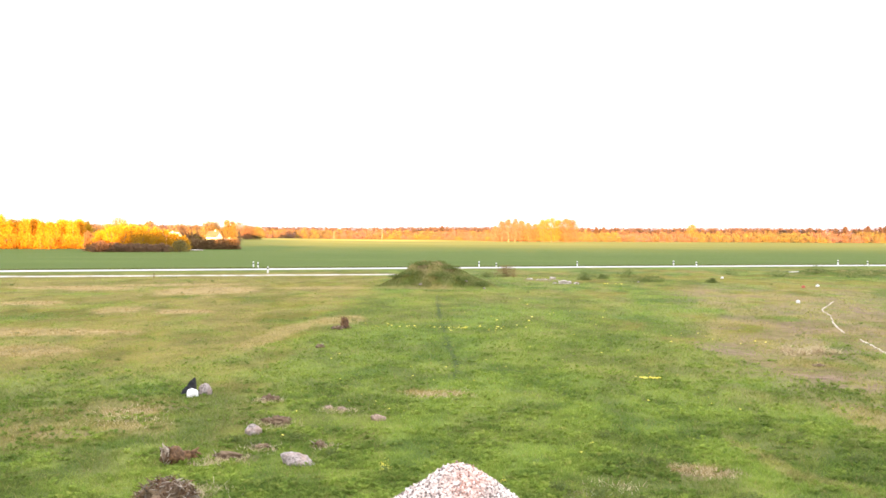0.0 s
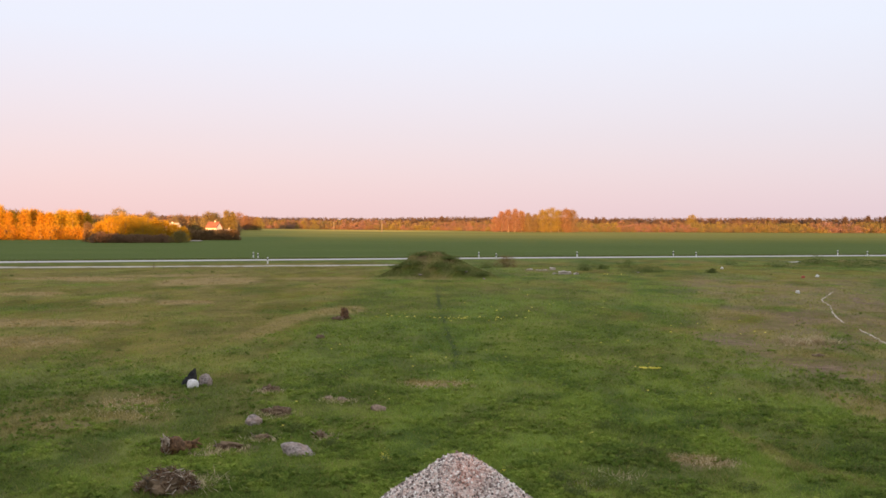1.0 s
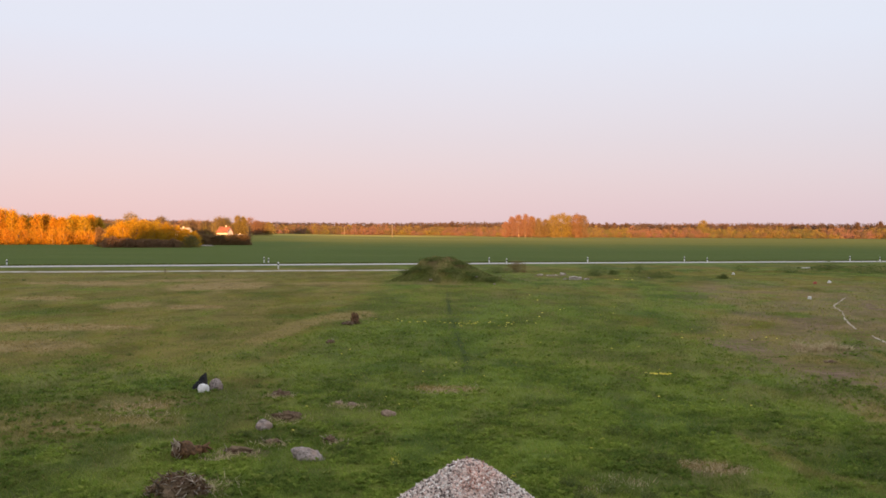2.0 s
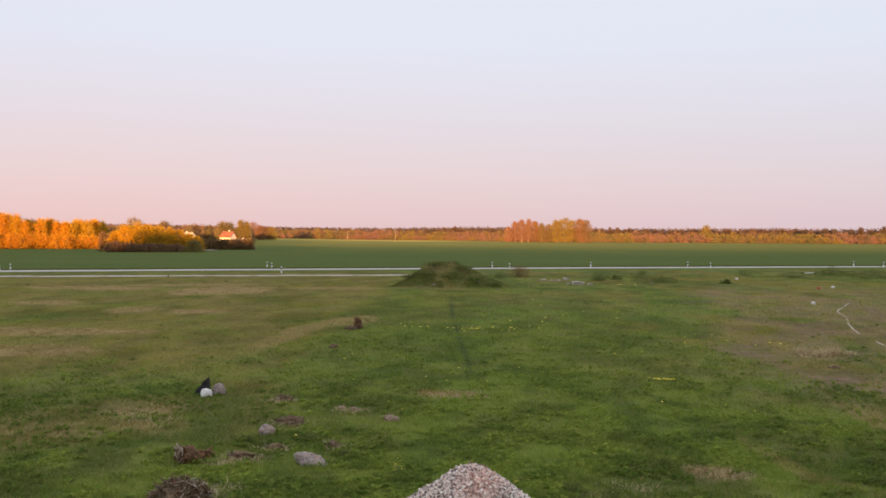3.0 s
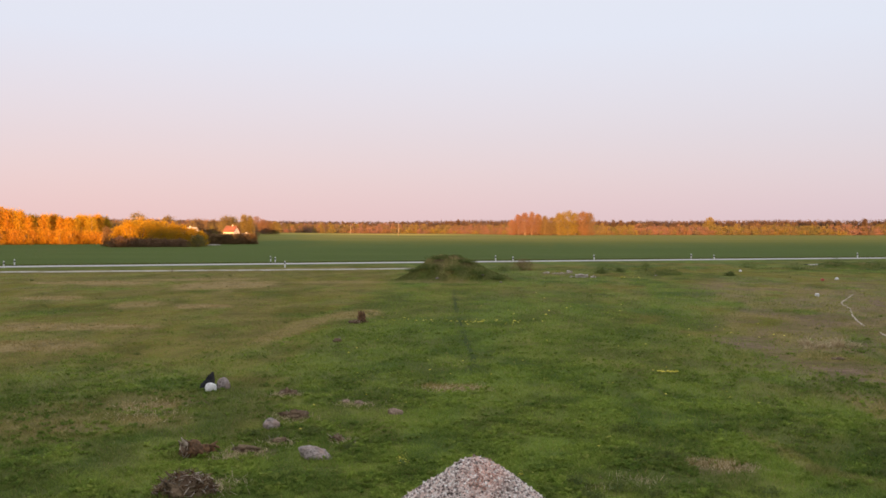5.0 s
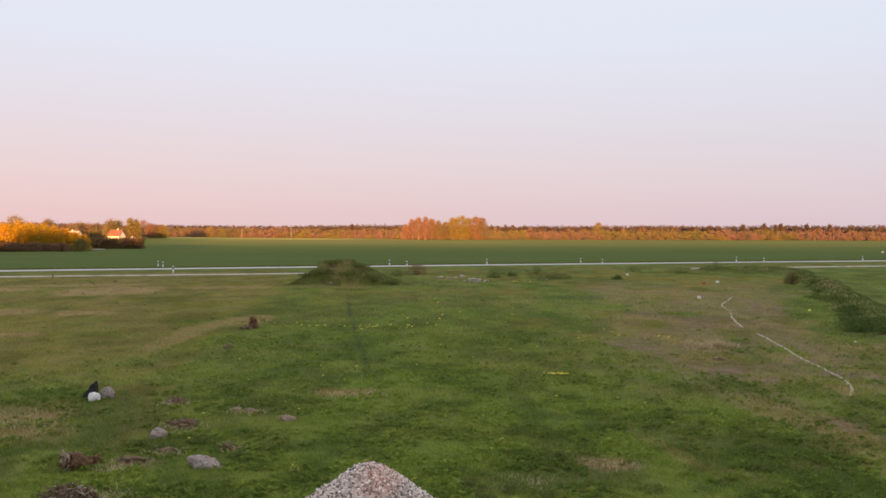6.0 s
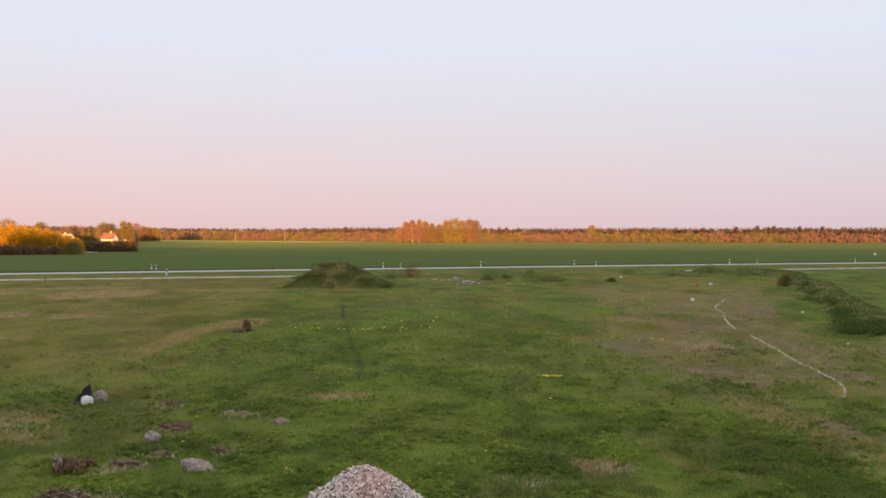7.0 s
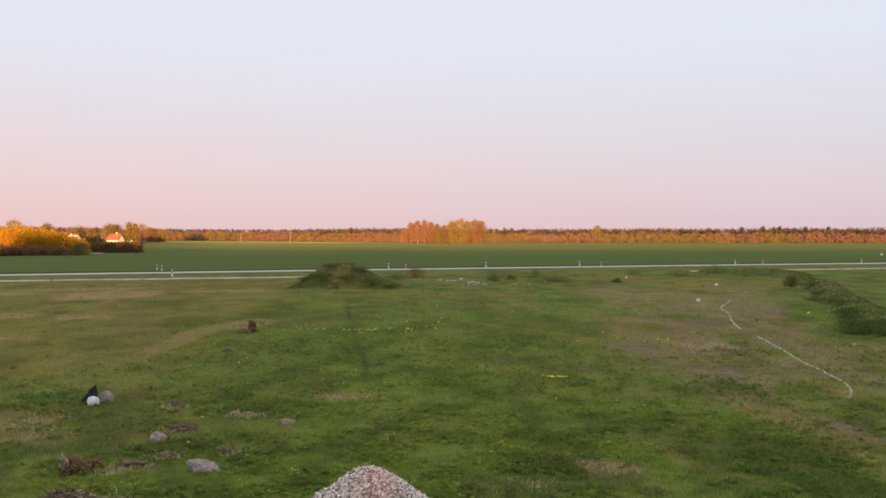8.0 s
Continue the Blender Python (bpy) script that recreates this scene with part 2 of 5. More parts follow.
def spot(x, y, cx, cy, rx, ry, turn=0.0, seed=3):
    """1 inside an uneven ellipse, fading to 0 outside."""
    out = np.zeros_like(x)
    far = 1.7 * max(rx, ry)
    near = (np.abs(x - cx) < far) & (np.abs(y - cy) < far)
    if not near.any():
        return out
    x, y = x[near], y[near]
    c, s = math.cos(radians(turn)), math.sin(radians(turn))
    u, v = (x - cx) * c + (y - cy) * s, -(x - cx) * s + (y - cy) * c
    d = np.hypot(u / rx, v / ry) + 0.9 * (fbm(x / (0.5 * rx) + 7, y / (0.5 * ry), seed, 3) - 0.5)
    out[near] = 1 - smooth(0.65, 1.15, d)
    return out


def terrain(x, y):
    """Height of the ground sheet."""
    d = np.hypot(x, y)
    front = smooth(-0.2, 0.3, y / (d + 1e-6))
    z = 2.7 * smooth(330, 1000, d) * front + 1.6 * smooth(450, 800, d) * smooth(-100, -350, x) * front
    z = z + 9.0 * smooth(1150, 1900, d) * front + 1.3 * smooth(800, 920, d) * smooth(-10, -110, x) * front
    near = 1 - smooth(130, 200, d)
    z = z + near * (0.24 * (fbm(x / 7.0, y / 7.0, 5, 3) - 0.5) + 0.10 * (fbm(x / 1.7, y / 1.7, 9, 3) - 0.5))
    return z


def tone(x, y):
    """0 where dark clover grows, 1 where the grass is young and bright."""
    near = 1 - smooth(45, 95, np.hypot(x, y))
    n = 0.45 * fbm(x / 1.8, y / 3.6, 131, 4) + 0.35 * fbm(x / 0.75, y / 0.75, 133, 3) * near + 0.35 * (1 - near) * fbm(x / 4.0, y / 9.0, 134, 4) + 0.2 * fbm(x / 7.0, y / 12.0, 135, 3)
    t = smooth(0.38, 0.62, n - 0.2 * spot(x, y, 9.4, 26.0, 3.0, 5.0, 0, 19) - 0.16 * spot(x, y, 3.0, 25.8, 2.4, 2.2, 0, 20) - 0.10 * spot(x, y, -15.5, 31.0, 4.6, 6.0, 0, 22))
    k = 1 - 0.3 * smooth(28, 60, np.hypot(x, y))
    return 0.45 + k * (t - 0.45)


def cover(x, y):
    """What grows where: lush, dry, bare (0..1 each)."""
    big = fbm(x / 9.0, y / 16.0, 21, 4)
    mid = fbm(x / 2.0, y / 3.6, 33, 4)
    strip = fbm((x - 0.17 * y) / 4.5, y / 17.0, 41, 4)
    left = smooth(-7, -19, x + 0.12 * (y - 40)) * smooth(28, 48, y)
    far = smooth(55, 120, y)
    lush = smooth(0.42, 0.62, big + 0.25 * (mid - 0.5) + 0.22 * (1 - smooth(30, 75, y)) - 0.36 * left)
    blot = fbm(x / 4.0 + 3, y / 7.5, 45, 4)
    dry = smooth(0.49, 0.60, 0.5 * strip + 0.5 * blot + 0.07 * left + 0.02 * far + 0.3 * (mid - 0.5)) * (0.17 + 0.06 * left + 0.03 * far)
    middle = smooth(9.5, 5.0, np.abs(x + 2.5 + 0.07 * (y - 40)) - 0.05 * y) * (1 - 0.5 * far)
    dry = dry * (1 - 0.45 * middle)
    lush = np.maximum(lush, 0.72 * middle)
    lush = np.maximum(lush, (0.8 - 0.4 * left) * smooth(0.54, 0.66, fbm(x / 3.4 + 31, y / 6.5, 47, 4)))
    right = smooth(6, 11, x - 0.12 * (y - 40)) * smooth(30, 45, y) * (1 - smooth(110, 150, y)) * (1 - smooth(0.22, 0.42, (x - 0.38 * y) / 20.0))
    dry = np.maximum(dry, 0.55 * right * smooth(0.36, 0.58, mid + 0.2 * (big - 0.5)))
    bare = 0.5 * right * smooth(0.44, 0.60, fbm(x / 2.4 + 5, y / 4.2, 145, 4))
    crumbs = 0.35 + 0.65 * smooth(0.36, 0.56, fbm(x / 1.1, y / 0.9, 143, 3))
    for cx, cy, rx, ry, turn, k in BARE_NEAR + BARE_PATH + BARE_FAR:
        bare = np.maximum(bare, k * spot(x, y, cx, cy, rx, ry, turn) * crumbs)
    for cx, cy, rx, ry, turn, k in DRY_NEAR + DRY_FAR:
        dry = np.maximum(dry, k * spot(x, y, cx, cy, rx, ry, turn, 11))
    for cx, cy, rx, ry, turn, k in LUSH:
        here = k * spot(x, y, cx, cy, rx, ry, turn, 15)
        lush = np.maximum(lush, here)
        dry = dry * (1 - here)
        bare = bare * (1 - here)
    # the wheel rut that leads to the mound
    rx_ = np.interp(y, [30, 47.6, 60, 80, 92.8, 108], [-3.0, -3.9, -5.6, -8.1, -9.6, -11.2])
    rut = 0.95 * np.exp(-((x - rx_) / 0.19) ** 2) * smooth(38, 47, y) * (1 - smooth(100, 110, y)) * smooth(0.3, 0.5, fbm(x * 0, y / 6.0, 77, 2))
    return np.clip(lush, 0, 1), np.clip(dry * (1 - rut), 0, 1), np.clip(bare, 0, 1), 1.0 * rut


# uneven patches: x, y, half-widths, turn, strength
BARE_NEAR = [(4.7, 26.4, 0.8, 0.4, 0, 0.7), (-3.8, 38.5, 1.1, 0.45, 0, 0.6), (-9.2, 26.8, 1.1, 0.5, 20, 0.8), (13.9, 32.5, 0.8, 3.2, 6, 0.75), (14.6, 29.5, 0.9, 1.6, 8, 0.7), (13.2, 36.5, 1.2, 1.6, -6, 0.5)]
BARE_PATH = [(12.9, 44.8, 1.8, 2.0, -12, 0.95), (14.4, 42.2, 1.6, 1.4, -18, 0.85), (19.2, 44.3, 1.7, 2.2, -10, 0.8), (11.5, 56.5, 2.2, 4.0, 6, 0.85), (20.2, 57.8, 3.0, 4.5, 0, 0.6), (19.2, 48.5, 1.6, 2.4, 0, 0.7), (30.5, 87.5, 3.4, 5.0, 0, 0.9), (19.3, 69.6, 3.0, 6.0, 0, 0.7), (25.0, 76.0, 2.5, 6.0, 0, 0.5), (23.0, 68.0, 3.5, 10.0, -12, 0.45), (29.0, 95.0, 6.0, 9.0, -12, 0.5)]
BARE_FAR = [(1.4, 146.0, 3.5, 4.0, 0, 0.8), (-13.5, 34.0, 1.2, 0.5, 10, 0.4), (-15.0, 29.0, 1.4, 0.6, 10, 0.4), (-12.0, 29.0, 1.0, 0.5, 10, 0.35)]
DRY_NEAR = [(4.8, 26.7, 1.0, 0.62, 0, 0.9), (-3.9, 38.8, 1.7, 0.8, 0, 0.85), (-14.6, 33.2, 1.5, 1.1, 0, 0.75), (-14.0, 30.6, 1.2, 0.8, 0, 0.7), (-17.0, 29.0, 2.2, 1.6, 0, 0.6), (-16.2, 31.0, 4.2, 5.5, 0, 0.45), (6.95, 28.2, 0.4, 3.4, 9, 0.42), (8.2, 25.4, 0.4, 1.8, 24, 0.35), (10.3, 26.6, 0.8, 0.6, 0, 0.7), (13.0, 27.5, 2.0, 3.2, 0, 0.45), (12.4, 34.5, 1.1, 5.0, 6, 0.6), (13.5, 31.5, 0.7, 3.5, -6, 0.7), (15.6, 55.4, 1.4, 1.2, 0, 0.7), (16.9, 39.5, 0.5, 1.6, 10, 0.8)]
DRY_FAR = [(-57.0, 113.0, 9.0, 6.0, 6, 0.95), (-38.5, 110.0, 7.0, 12.0, 10, 0.9), (-48.0, 122.0, 12.0, 4.0, 14, 0.8), (-48.0, 86.0, 3.4, 3.6, 8, 0.9), (-36.6, 79.0, 2.6, 4.0, 8, 0.85), (-30.0, 78.0, 2.6, 3.0, 8, 0.9), (-33.0, 60.0, 6.0, 2.8, 8, 0.9), (-29.0, 50.5, 3.6, 3.4, 8, 0.85), (-16.9, 62.0, 1.3, 12.0, 0, 0.55), (-15.2, 72.0, 2.4, 4.0, 0, 0.7), (-27.0, 118.0, 7.0, 4.0, 12, 0.7)]
LUSH = [(27.8, 64.0, 3.0, 8.0, -14, 0.9), (37.0, 94.0, 4.2, 12.0, -20, 0.95), (31.2, 78.5, 2.6, 9.0, -18, 0.95), (10.2, 25.5, 1.8, 3.0, 0, 0.6), (44.0, 118.0, 4.0, 12.0, -18, 0.8), (47.0, 160.0, 14.0, 6.0, 10, 0.8), (18.0, 142.0, 8.0, 12.0, 0, 0.5), (4.5, 34.5, 4.0, 3.4, 0, 0.95), (-1.0, 27.5, 4.0, 3.0, 0, 0.8), (-2.0, 58.0, 5.0, 9.0, 0, 0.6), (-6.0, 29.5, 3.5, 1.6, 0, 0.6), (-51.0, 101.5, 4.5, 2.2, 6, 0.7), (-41.0, 71.0, 3.0, 2.2, 6, 0.7), (-9.0, 56.0, 3.0, 8.0, 0, 0.5), (-12.5, 116.0, 9.5, 5.0, 0, 0.8)]


def quick_mesh(name, verts, faces, material, smooth_faces=False):
    """A mesh from arrays: verts (n, 3), faces (m, 3 or 4)."""
    me = bpy.data.meshes.new(name)
    verts, faces = np.asarray(verts, dtype=np.float32), np.asarray(faces, dtype=np.int32)
    k = faces.shape[1]
    me.vertices.add(len(verts))
    me.vertices.foreach_set("co", verts.ravel())
    me.loops.add(faces.size)
    me.loops.foreach_set("vertex_index", faces.ravel())
    me.polygons.add(len(faces))
    me.polygons.foreach_set("loop_start", np.arange(0, faces.size, k, dtype=np.int32))
    me.polygons.foreach_set("use_smooth", np.full(len(faces), smooth_faces))
    me.update(calc_edges=True)
    me.materials.append(material)
    return me


def give(me, name, values):
    me.attributes.new(name, "FLOAT", "POINT").data.foreach_set("value", np.asarray(values, dtype=np.float32))


def thing(name, at, label, category, group="", kind="", turn=0.0):
    ob = new(name)
    ob.empty_display_size = 0.2
    ob.matrix_world = pose(*at, 0, 0, turn)
    return tagged(ob, label, category, group, kind)


def part(name, bm, material, parent, label="", smooth_faces=True):
    """Links a bmesh (or a ready mesh) as one mesh object under a thing."""
    if isinstance(bm, bpy.types.Mesh):
        me = bm
    else:
        me = bpy.data.meshes.new(name)
        for f in bm.faces:
            f.smooth = smooth_faces
        bm.to_mesh(me)
        bm.free()
        me.materials.append(material)
    ob = new(name, me)
    ob.parent = parent
    return tagged(ob, label)


def ground_z(x, y):
    return float(terrain(np.array([float(x)]), np.array([float(y)]))[0])


def tube(bm, points, radii, sides=7):
    """A tapered tube along points, closed at both ends."""
    rings = []
    for i, p in enumerate(points):
        p = Vector(p)
        a = Vector(points[max(i - 1, 0)])
        b = Vector(points[min(i + 1, len(points) - 1)])
        d = (b - a).normalized()
        side = d.cross(Vector((0, 0, 1)) if abs(d.z) < 0.9 else Vector((1, 0, 0))).normalized()
        up = side.cross(d)
        rings.append([bm.verts.new(p + radii[i] * (math.cos(2 * math.pi * k / sides) * side + math.sin(2 * math.pi * k / sides) * up)) for k in range(sides)])
    for r, q in zip(rings, rings[1:]):
        for k in range(sides):
            bm.faces.new((r[k], r[(k + 1) % sides], q[(k + 1) % sides], q[k]))
    bm.faces.new(rings[0][::-1])
    bm.faces.new(rings[-1])
    return bm


def box(bm, x0, y0, z0, x1, y1, z1):
    v = [bm.verts.new(p) for p in ((x0, y0, z0), (x1, y0, z0), (x1, y1, z0), (x0, y1, z0), (x0, y0, z1), (x1, y0, z1), (x1, y1, z1), (x0, y1, z1))]
    for f in ((0, 3, 2, 1), (4, 5, 6, 7), (0, 1, 5, 4), (1, 2, 6, 5), (2, 3, 7, 6), (3, 0, 4, 7)):
        bm.faces.new([v[i] for i in f])
    return bm


def lump(sx, sy, sz, seed, rough=0.35, detail=3, sink=0.25, scale=1.2):
    """An uneven stone or clod about sx by sy by sz across, its foot sunk a little."""
    bm = bmesh.new()
    bmesh.ops.create_icosphere(bm, subdivisions=detail, radius=1.0)
    o = Vector((seed * 3.7, seed * 1.3, seed * 5.1))
    for v in bm.verts:
        n = v.co.normalized()
        k = 1 + rough * noise.noise(n * scale + o) + 0.45 * rough * noise.noise(n * scale * 2.7 + o) + 0.2 * rough * noise.noise(n * scale * 7 + o)
        k += 0.10 * rough * noise.noise(n * scale * 17 + o)
        v.co = Vector((n.x * k * sx / 2, n.y * k * sy / 2, n.z * k * sz / 2 + sz * (0.5 - sink)))
    return bm


# ---------------------------------------------------------------- ground, road, track
def build_ground():
    fine = np.arange(-40, 36.01, 0.25)
    coarse = np.arange(36, 320, 2.0)[1:]
    az = np.radians(np.concatenate([fine, coarse]))
    radii = np.concatenate([[0.0, 0.12, 0.3], 0.5 * 1.05 ** np.arange(0, 51), 6.1 * 1.022 ** np.arange(0, 304)])
    radii = np.append(radii[radii < 4300], 4400.0)
    a, r = np.meshgrid(az, radii)
    x, y = r * np.sin(a) + 0.4, r * np.cos(a) - 0.9
    z = terrain(x.ravel(), y.ravel())
    n, m = len(radii), len(az)
    idx = np.arange(n * m).reshape(n, m)
    q = np.stack([idx[:-1, :], np.roll(idx, -1, 1)[:-1, :], np.roll(idx, -1, 1)[1:, :], idx[1:, :]], -1).reshape(-1, 4)[:, ::-1]
    verts = np.stack([x.ravel(), y.ravel(), z], -1)
    me = quick_mesh("ground", verts, q, M_GROUND, True)
    vx, vy = verts[:, 0], verts[:, 1]
    lush, dry, bare, wet = cover(vx, vy)
    give(me, "wet", wet)
    give(me, "tone", tone(vx, vy))
    d = np.hypot(vx, vy)
    crop = smooth(4.5, 7.0, vy - road_y(vx)) * smooth(50, 100, vy)
    behind_track = smooth(2.0, 5.0, vx - 0.33 * vy - 6) * smooth(45, 60, vy) * (1 - smooth(-6, -3, vy - track_y(vx)))
    stub = smooth(480, 760, d + 120 * (fbm(vx / 160, vy / 60, 61, 4) - 0.5)) * (0.34 - 0.16 * smooth(60, 250, vx))
    stub = np.maximum(stub, 0.8 * smooth(825, 875, d) * smooth(-20, -140, vx))
    verge = smooth(-30, -12, vy - road_y(vx)) * (1 - crop)
    give(me, "lush", np.maximum(np.maximum(lush, 0.95 * behind_track), 0.75 * verge))
    give(me, "dry", np.clip(dry * (1 - behind_track) * (1 - 0.9 * verge), 0, 1))
    give(me, "bare", bare)
    give(me, "crop", crop)
    give(me, "stubble", stub)
    tagged(new("ground", me), "green meadow with dry and bare patches before a crop field", "meadow", kind="structure")


build_ground()


def ribbon(name, y_of, width, material, label, category, lift, x0, x1, crown=0.08):
    """A road or track on the ground, with a slightly domed surface and sloping sides."""
    xs = np.arange(x0, x1, 2.5)
    ys = y_of(xs)
    slope = np.gradient(ys, xs)
    nx, ny = -slope / np.hypot(1, slope), 1 / np.hypot(1, slope)
    offs = np.array([-0.56, -0.5, -0.25, 0, 0.25, 0.5, 0.56])
    rise = np.array([-0.35, 0.0, 0.7 * crown, crown, 0.7 * crown, 0.0, -0.35])
    wob = width * (1 + 0.12 * (fbm(xs / 6, xs * 0, 91, 3) - 0.5))
    x = xs[:, None] + nx[:, None] * offs * wob[:, None]
    y = ys[:, None] + ny[:, None] * offs * wob[:, None]
    mid = terrain(xs, ys)
    z = mid[:, None] + lift + rise
    idx = np.arange(x.size).reshape(x.shape)
    f = np.stack([idx[:-1, :-1], idx[1:, :-1], idx[1:, 1:], idx[:-1, 1:]], -1).reshape(-1, 4)
    me = quick_mesh(name, np.stack([x.ravel(), y.ravel(), z.ravel()], -1), f, material, True)
    return tagged(new(name, me), label, category, kind="structure")


ribbon("road", road_y, 7.4, M_ASPHALT, "pale worn asphalt country road along the field", "road", 0.03, -420, 520)
ribbon("track", track_y, 1.9, M_GRAVELROAD, "narrow pale gravel track beside the road", "track", 0.09, -330, -14)
ribbon("track", track_y, 1.9, M_GRAVELROAD, "narrow pale gravel track beside the road", "track", 0.09, 68, 330)
ribbon("track", track_y, 1.6, M_GRAVELROAD, "short visible stretch of pale gravel track", "track", 0.09, 49, 57)


# ---------------------------------------------------------------- trees
def leaf_cloud(rng, centres, spread, count, size, flat=0.8):
    """Small leafy triangles scattered round the centres."""
    c = centres[rng.integers(0, len(centres), count)]
    p = c + rng.normal(0, 1, (count, 3)) * spread * np.array([1, 1, flat])
    a, b = rng.normal(0, 1, (count, 3)), rng.normal(0, 1, (count, 3))
    a /= np.linalg.norm(a, axis=1)[:, None]
    b /= np.linalg.norm(b, axis=1)[:, None]
    s = size * rng.uniform(0.6, 1.4, (count, 1))
    return np.stack([p - 0.5 * s * a, p + 0.5 * s * a, p + 0.9 * s * b], 1).reshape(-1, 3)


def crown_centres(rng, h, w, form, count):
    """Places of the twigs in a crown h high and w wide."""
    u = rng.uniform(0, 1, count)
    if form == "spire":
        low, r = 0.08, lambda t: (1 - t) ** 0.8
    elif form == "birch":
        low, r = 0.06, lambda t: np.clip(np.sin(np.pi * np.clip(0.12 + 0.88 * t, 0, 1) ** 0.8), 0, 1) ** 0.6
    elif form == "bush":
        low, r = 0.04, lambda t: np.sqrt(np.clip(1 - t ** 2.2, 0, 1))
    else:
        low, r = 0.05, lambda t: np.sqrt(np.clip(1 - (2 * t - 0.9) ** 2 / 1.3, 0, 1))
    ang = rng.uniform(0, 2 * np.pi, count)
    lob = 1 + 0.28 * np.sin(ang * rng.integers(2, 5) + rng.uniform(0, 6)) + 0.15 * np.sin(u * 14 + ang * 2)
    rad = 0.5 * w * r(u) * lob * np.sqrt(rng.uniform(0.15, 1, count))
    return np.stack([rad * np.cos(ang), rad * np.sin(ang), h * (low + (0.97 - low) * u)], -1)


def tree(at, h, w, form, tint, seed, label, leaf=0.5, leaves=2400, stem=M_BARK, material=None, name="tree", group="", loose=0.085):
    rng = np.random.default_rng(seed)
    x, y = at
    top = thing(name, (x, y, ground_z(x, y) - 0.15), label, name, group)
    twigs = crown_centres(rng, h, w, form, 130)
    bm = bmesh.new()
    r0 = 0.016 * h + 0.05
    lean = rng.normal(0, 0.02 * h, 2)
    if form != "bush":
        tube(bm, [(lean[0] * k * k, lean[1] * k * k, h * 0.93 * k) for k in (0, 0.08, 0.3, 0.55, 0.8, 1)], [r0 * 1.35, r0, 0.8 * r0, 0.55 * r0, 0.3 * r0, 0.04], 7)
    else:
        for k in range(6):
            a = rng.uniform(0, 6.28)
            tube(bm, [(0.1 * math.cos(a), 0.1 * math.sin(a), 0), (0.14 * w * math.cos(a), 0.14 * w * math.sin(a), 0.4 * h), (0.26 * w * math.cos(a), 0.26 * w * math.sin(a), 0.75 * h)], [0.5 * r0, 0.35 * r0, 0.05], 5)
    for k in range(14):
        t = twigs[k * 4]
        z0 = 0.1 if form == "bush" else max(0.15 * h, t[2] - 0.45 * math.hypot(t[0], t[1]) - 0.04 * h)
        foot = (lean[0] * (z0 / h) ** 2, lean[1] * (z0 / h) ** 2, z0)
        mid = (0.55 * t[0], 0.55 * t[1], z0 + 0.6 * (t[2] - z0))
        tube(bm, [foot, mid, tuple(t)], [0.32 * r0, 0.2 * r0, 0.03], 5)
    part("trunk", bm, stem, top)
    v = leaf_cloud(rng, twigs, loose * (h + w) * 0.5, leaves, leaf)
    me = quick_mesh("crown", v, np.arange(len(v)).reshape(-1, 3), material or M_LEAF_SPRING)
    give(me, "tint", np.clip(tint + rng.normal(0, 0.07, len(v) // 3), 0, 1).repeat(3))
    part("crown", me, None, top)
    return top


def wood(name, places, label, material, leaf, leaves, seed, forms=("round", "birch", "spire"), tints=(0.0, 1.0), stem=M_BARK, loose=0.10):
    """A far wood as one mass: every tree has its trunk and a crown of small clumps. places: x, y, height, width."""
    rng = np.random.default_rng(seed)
    V, F, T, base = [], [], [], 0
    VT, FT, bt = [], [], 0
    for x, y, h, w in places:
        form = forms[rng.integers(0, len(forms))]
        z = ground_z(x, y)
        c = crown_centres(rng, h, w, form, 26)
        v = leaf_cloud(rng, c, loose * (h + w) * 0.5, leaves, leaf) + np.array([x, y, z])
        V.append(v)
        T.append(np.full(len(v), np.clip(0.42 + 1.5 * (float(fbm(np.array([x / 38.0]), np.array([7.0]), 57, 3)[0]) - 0.5) + 0.75 * (rng.uniform(*tints) - 0.5), 0, 1)) + rng.normal(0, 0.05, len(v) // 3).repeat(3))
        r = 0.016 * h
        ring = np.array([[math.cos(k * math.pi / 2), math.sin(k * math.pi / 2)] for k in range(4)])
        VT.append(np.vstack([np.c_[ring * r * s + (x, y), np.full(4, z + h * q)] for s, q in ((1.2, -0.01), (0.8, 0.4), (0.1, 0.9))]))
        for lv in (0, 4):
            for k in range(4):
                FT.append((bt + lv + k, bt + lv + (k + 1) % 4, bt + lv + 4 + (k + 1) % 4, bt + lv + 4 + k))
        bt += 12
    v = np.vstack(V)
    top = thing(name, (0, 0, 0), label, "wood", kind="stuff")
    me = quick_mesh("crowns", v, np.arange(len(v)).reshape(-1, 3), material)
    give(me, "tint", np.clip(np.concatenate(T), 0, 1))
    tagged(part("crowns", me, None, top), kind="stuff")
    tagged(part("trunks", quick_mesh("trunks", np.vstack(VT), np.array(FT), stem, True), None, top), kind="stuff")
    return top


def polar(deg, d):
    return d * math.sin(radians(deg)), d * math.cos(radians(deg))


rng0 = np.random.default_rng(4)

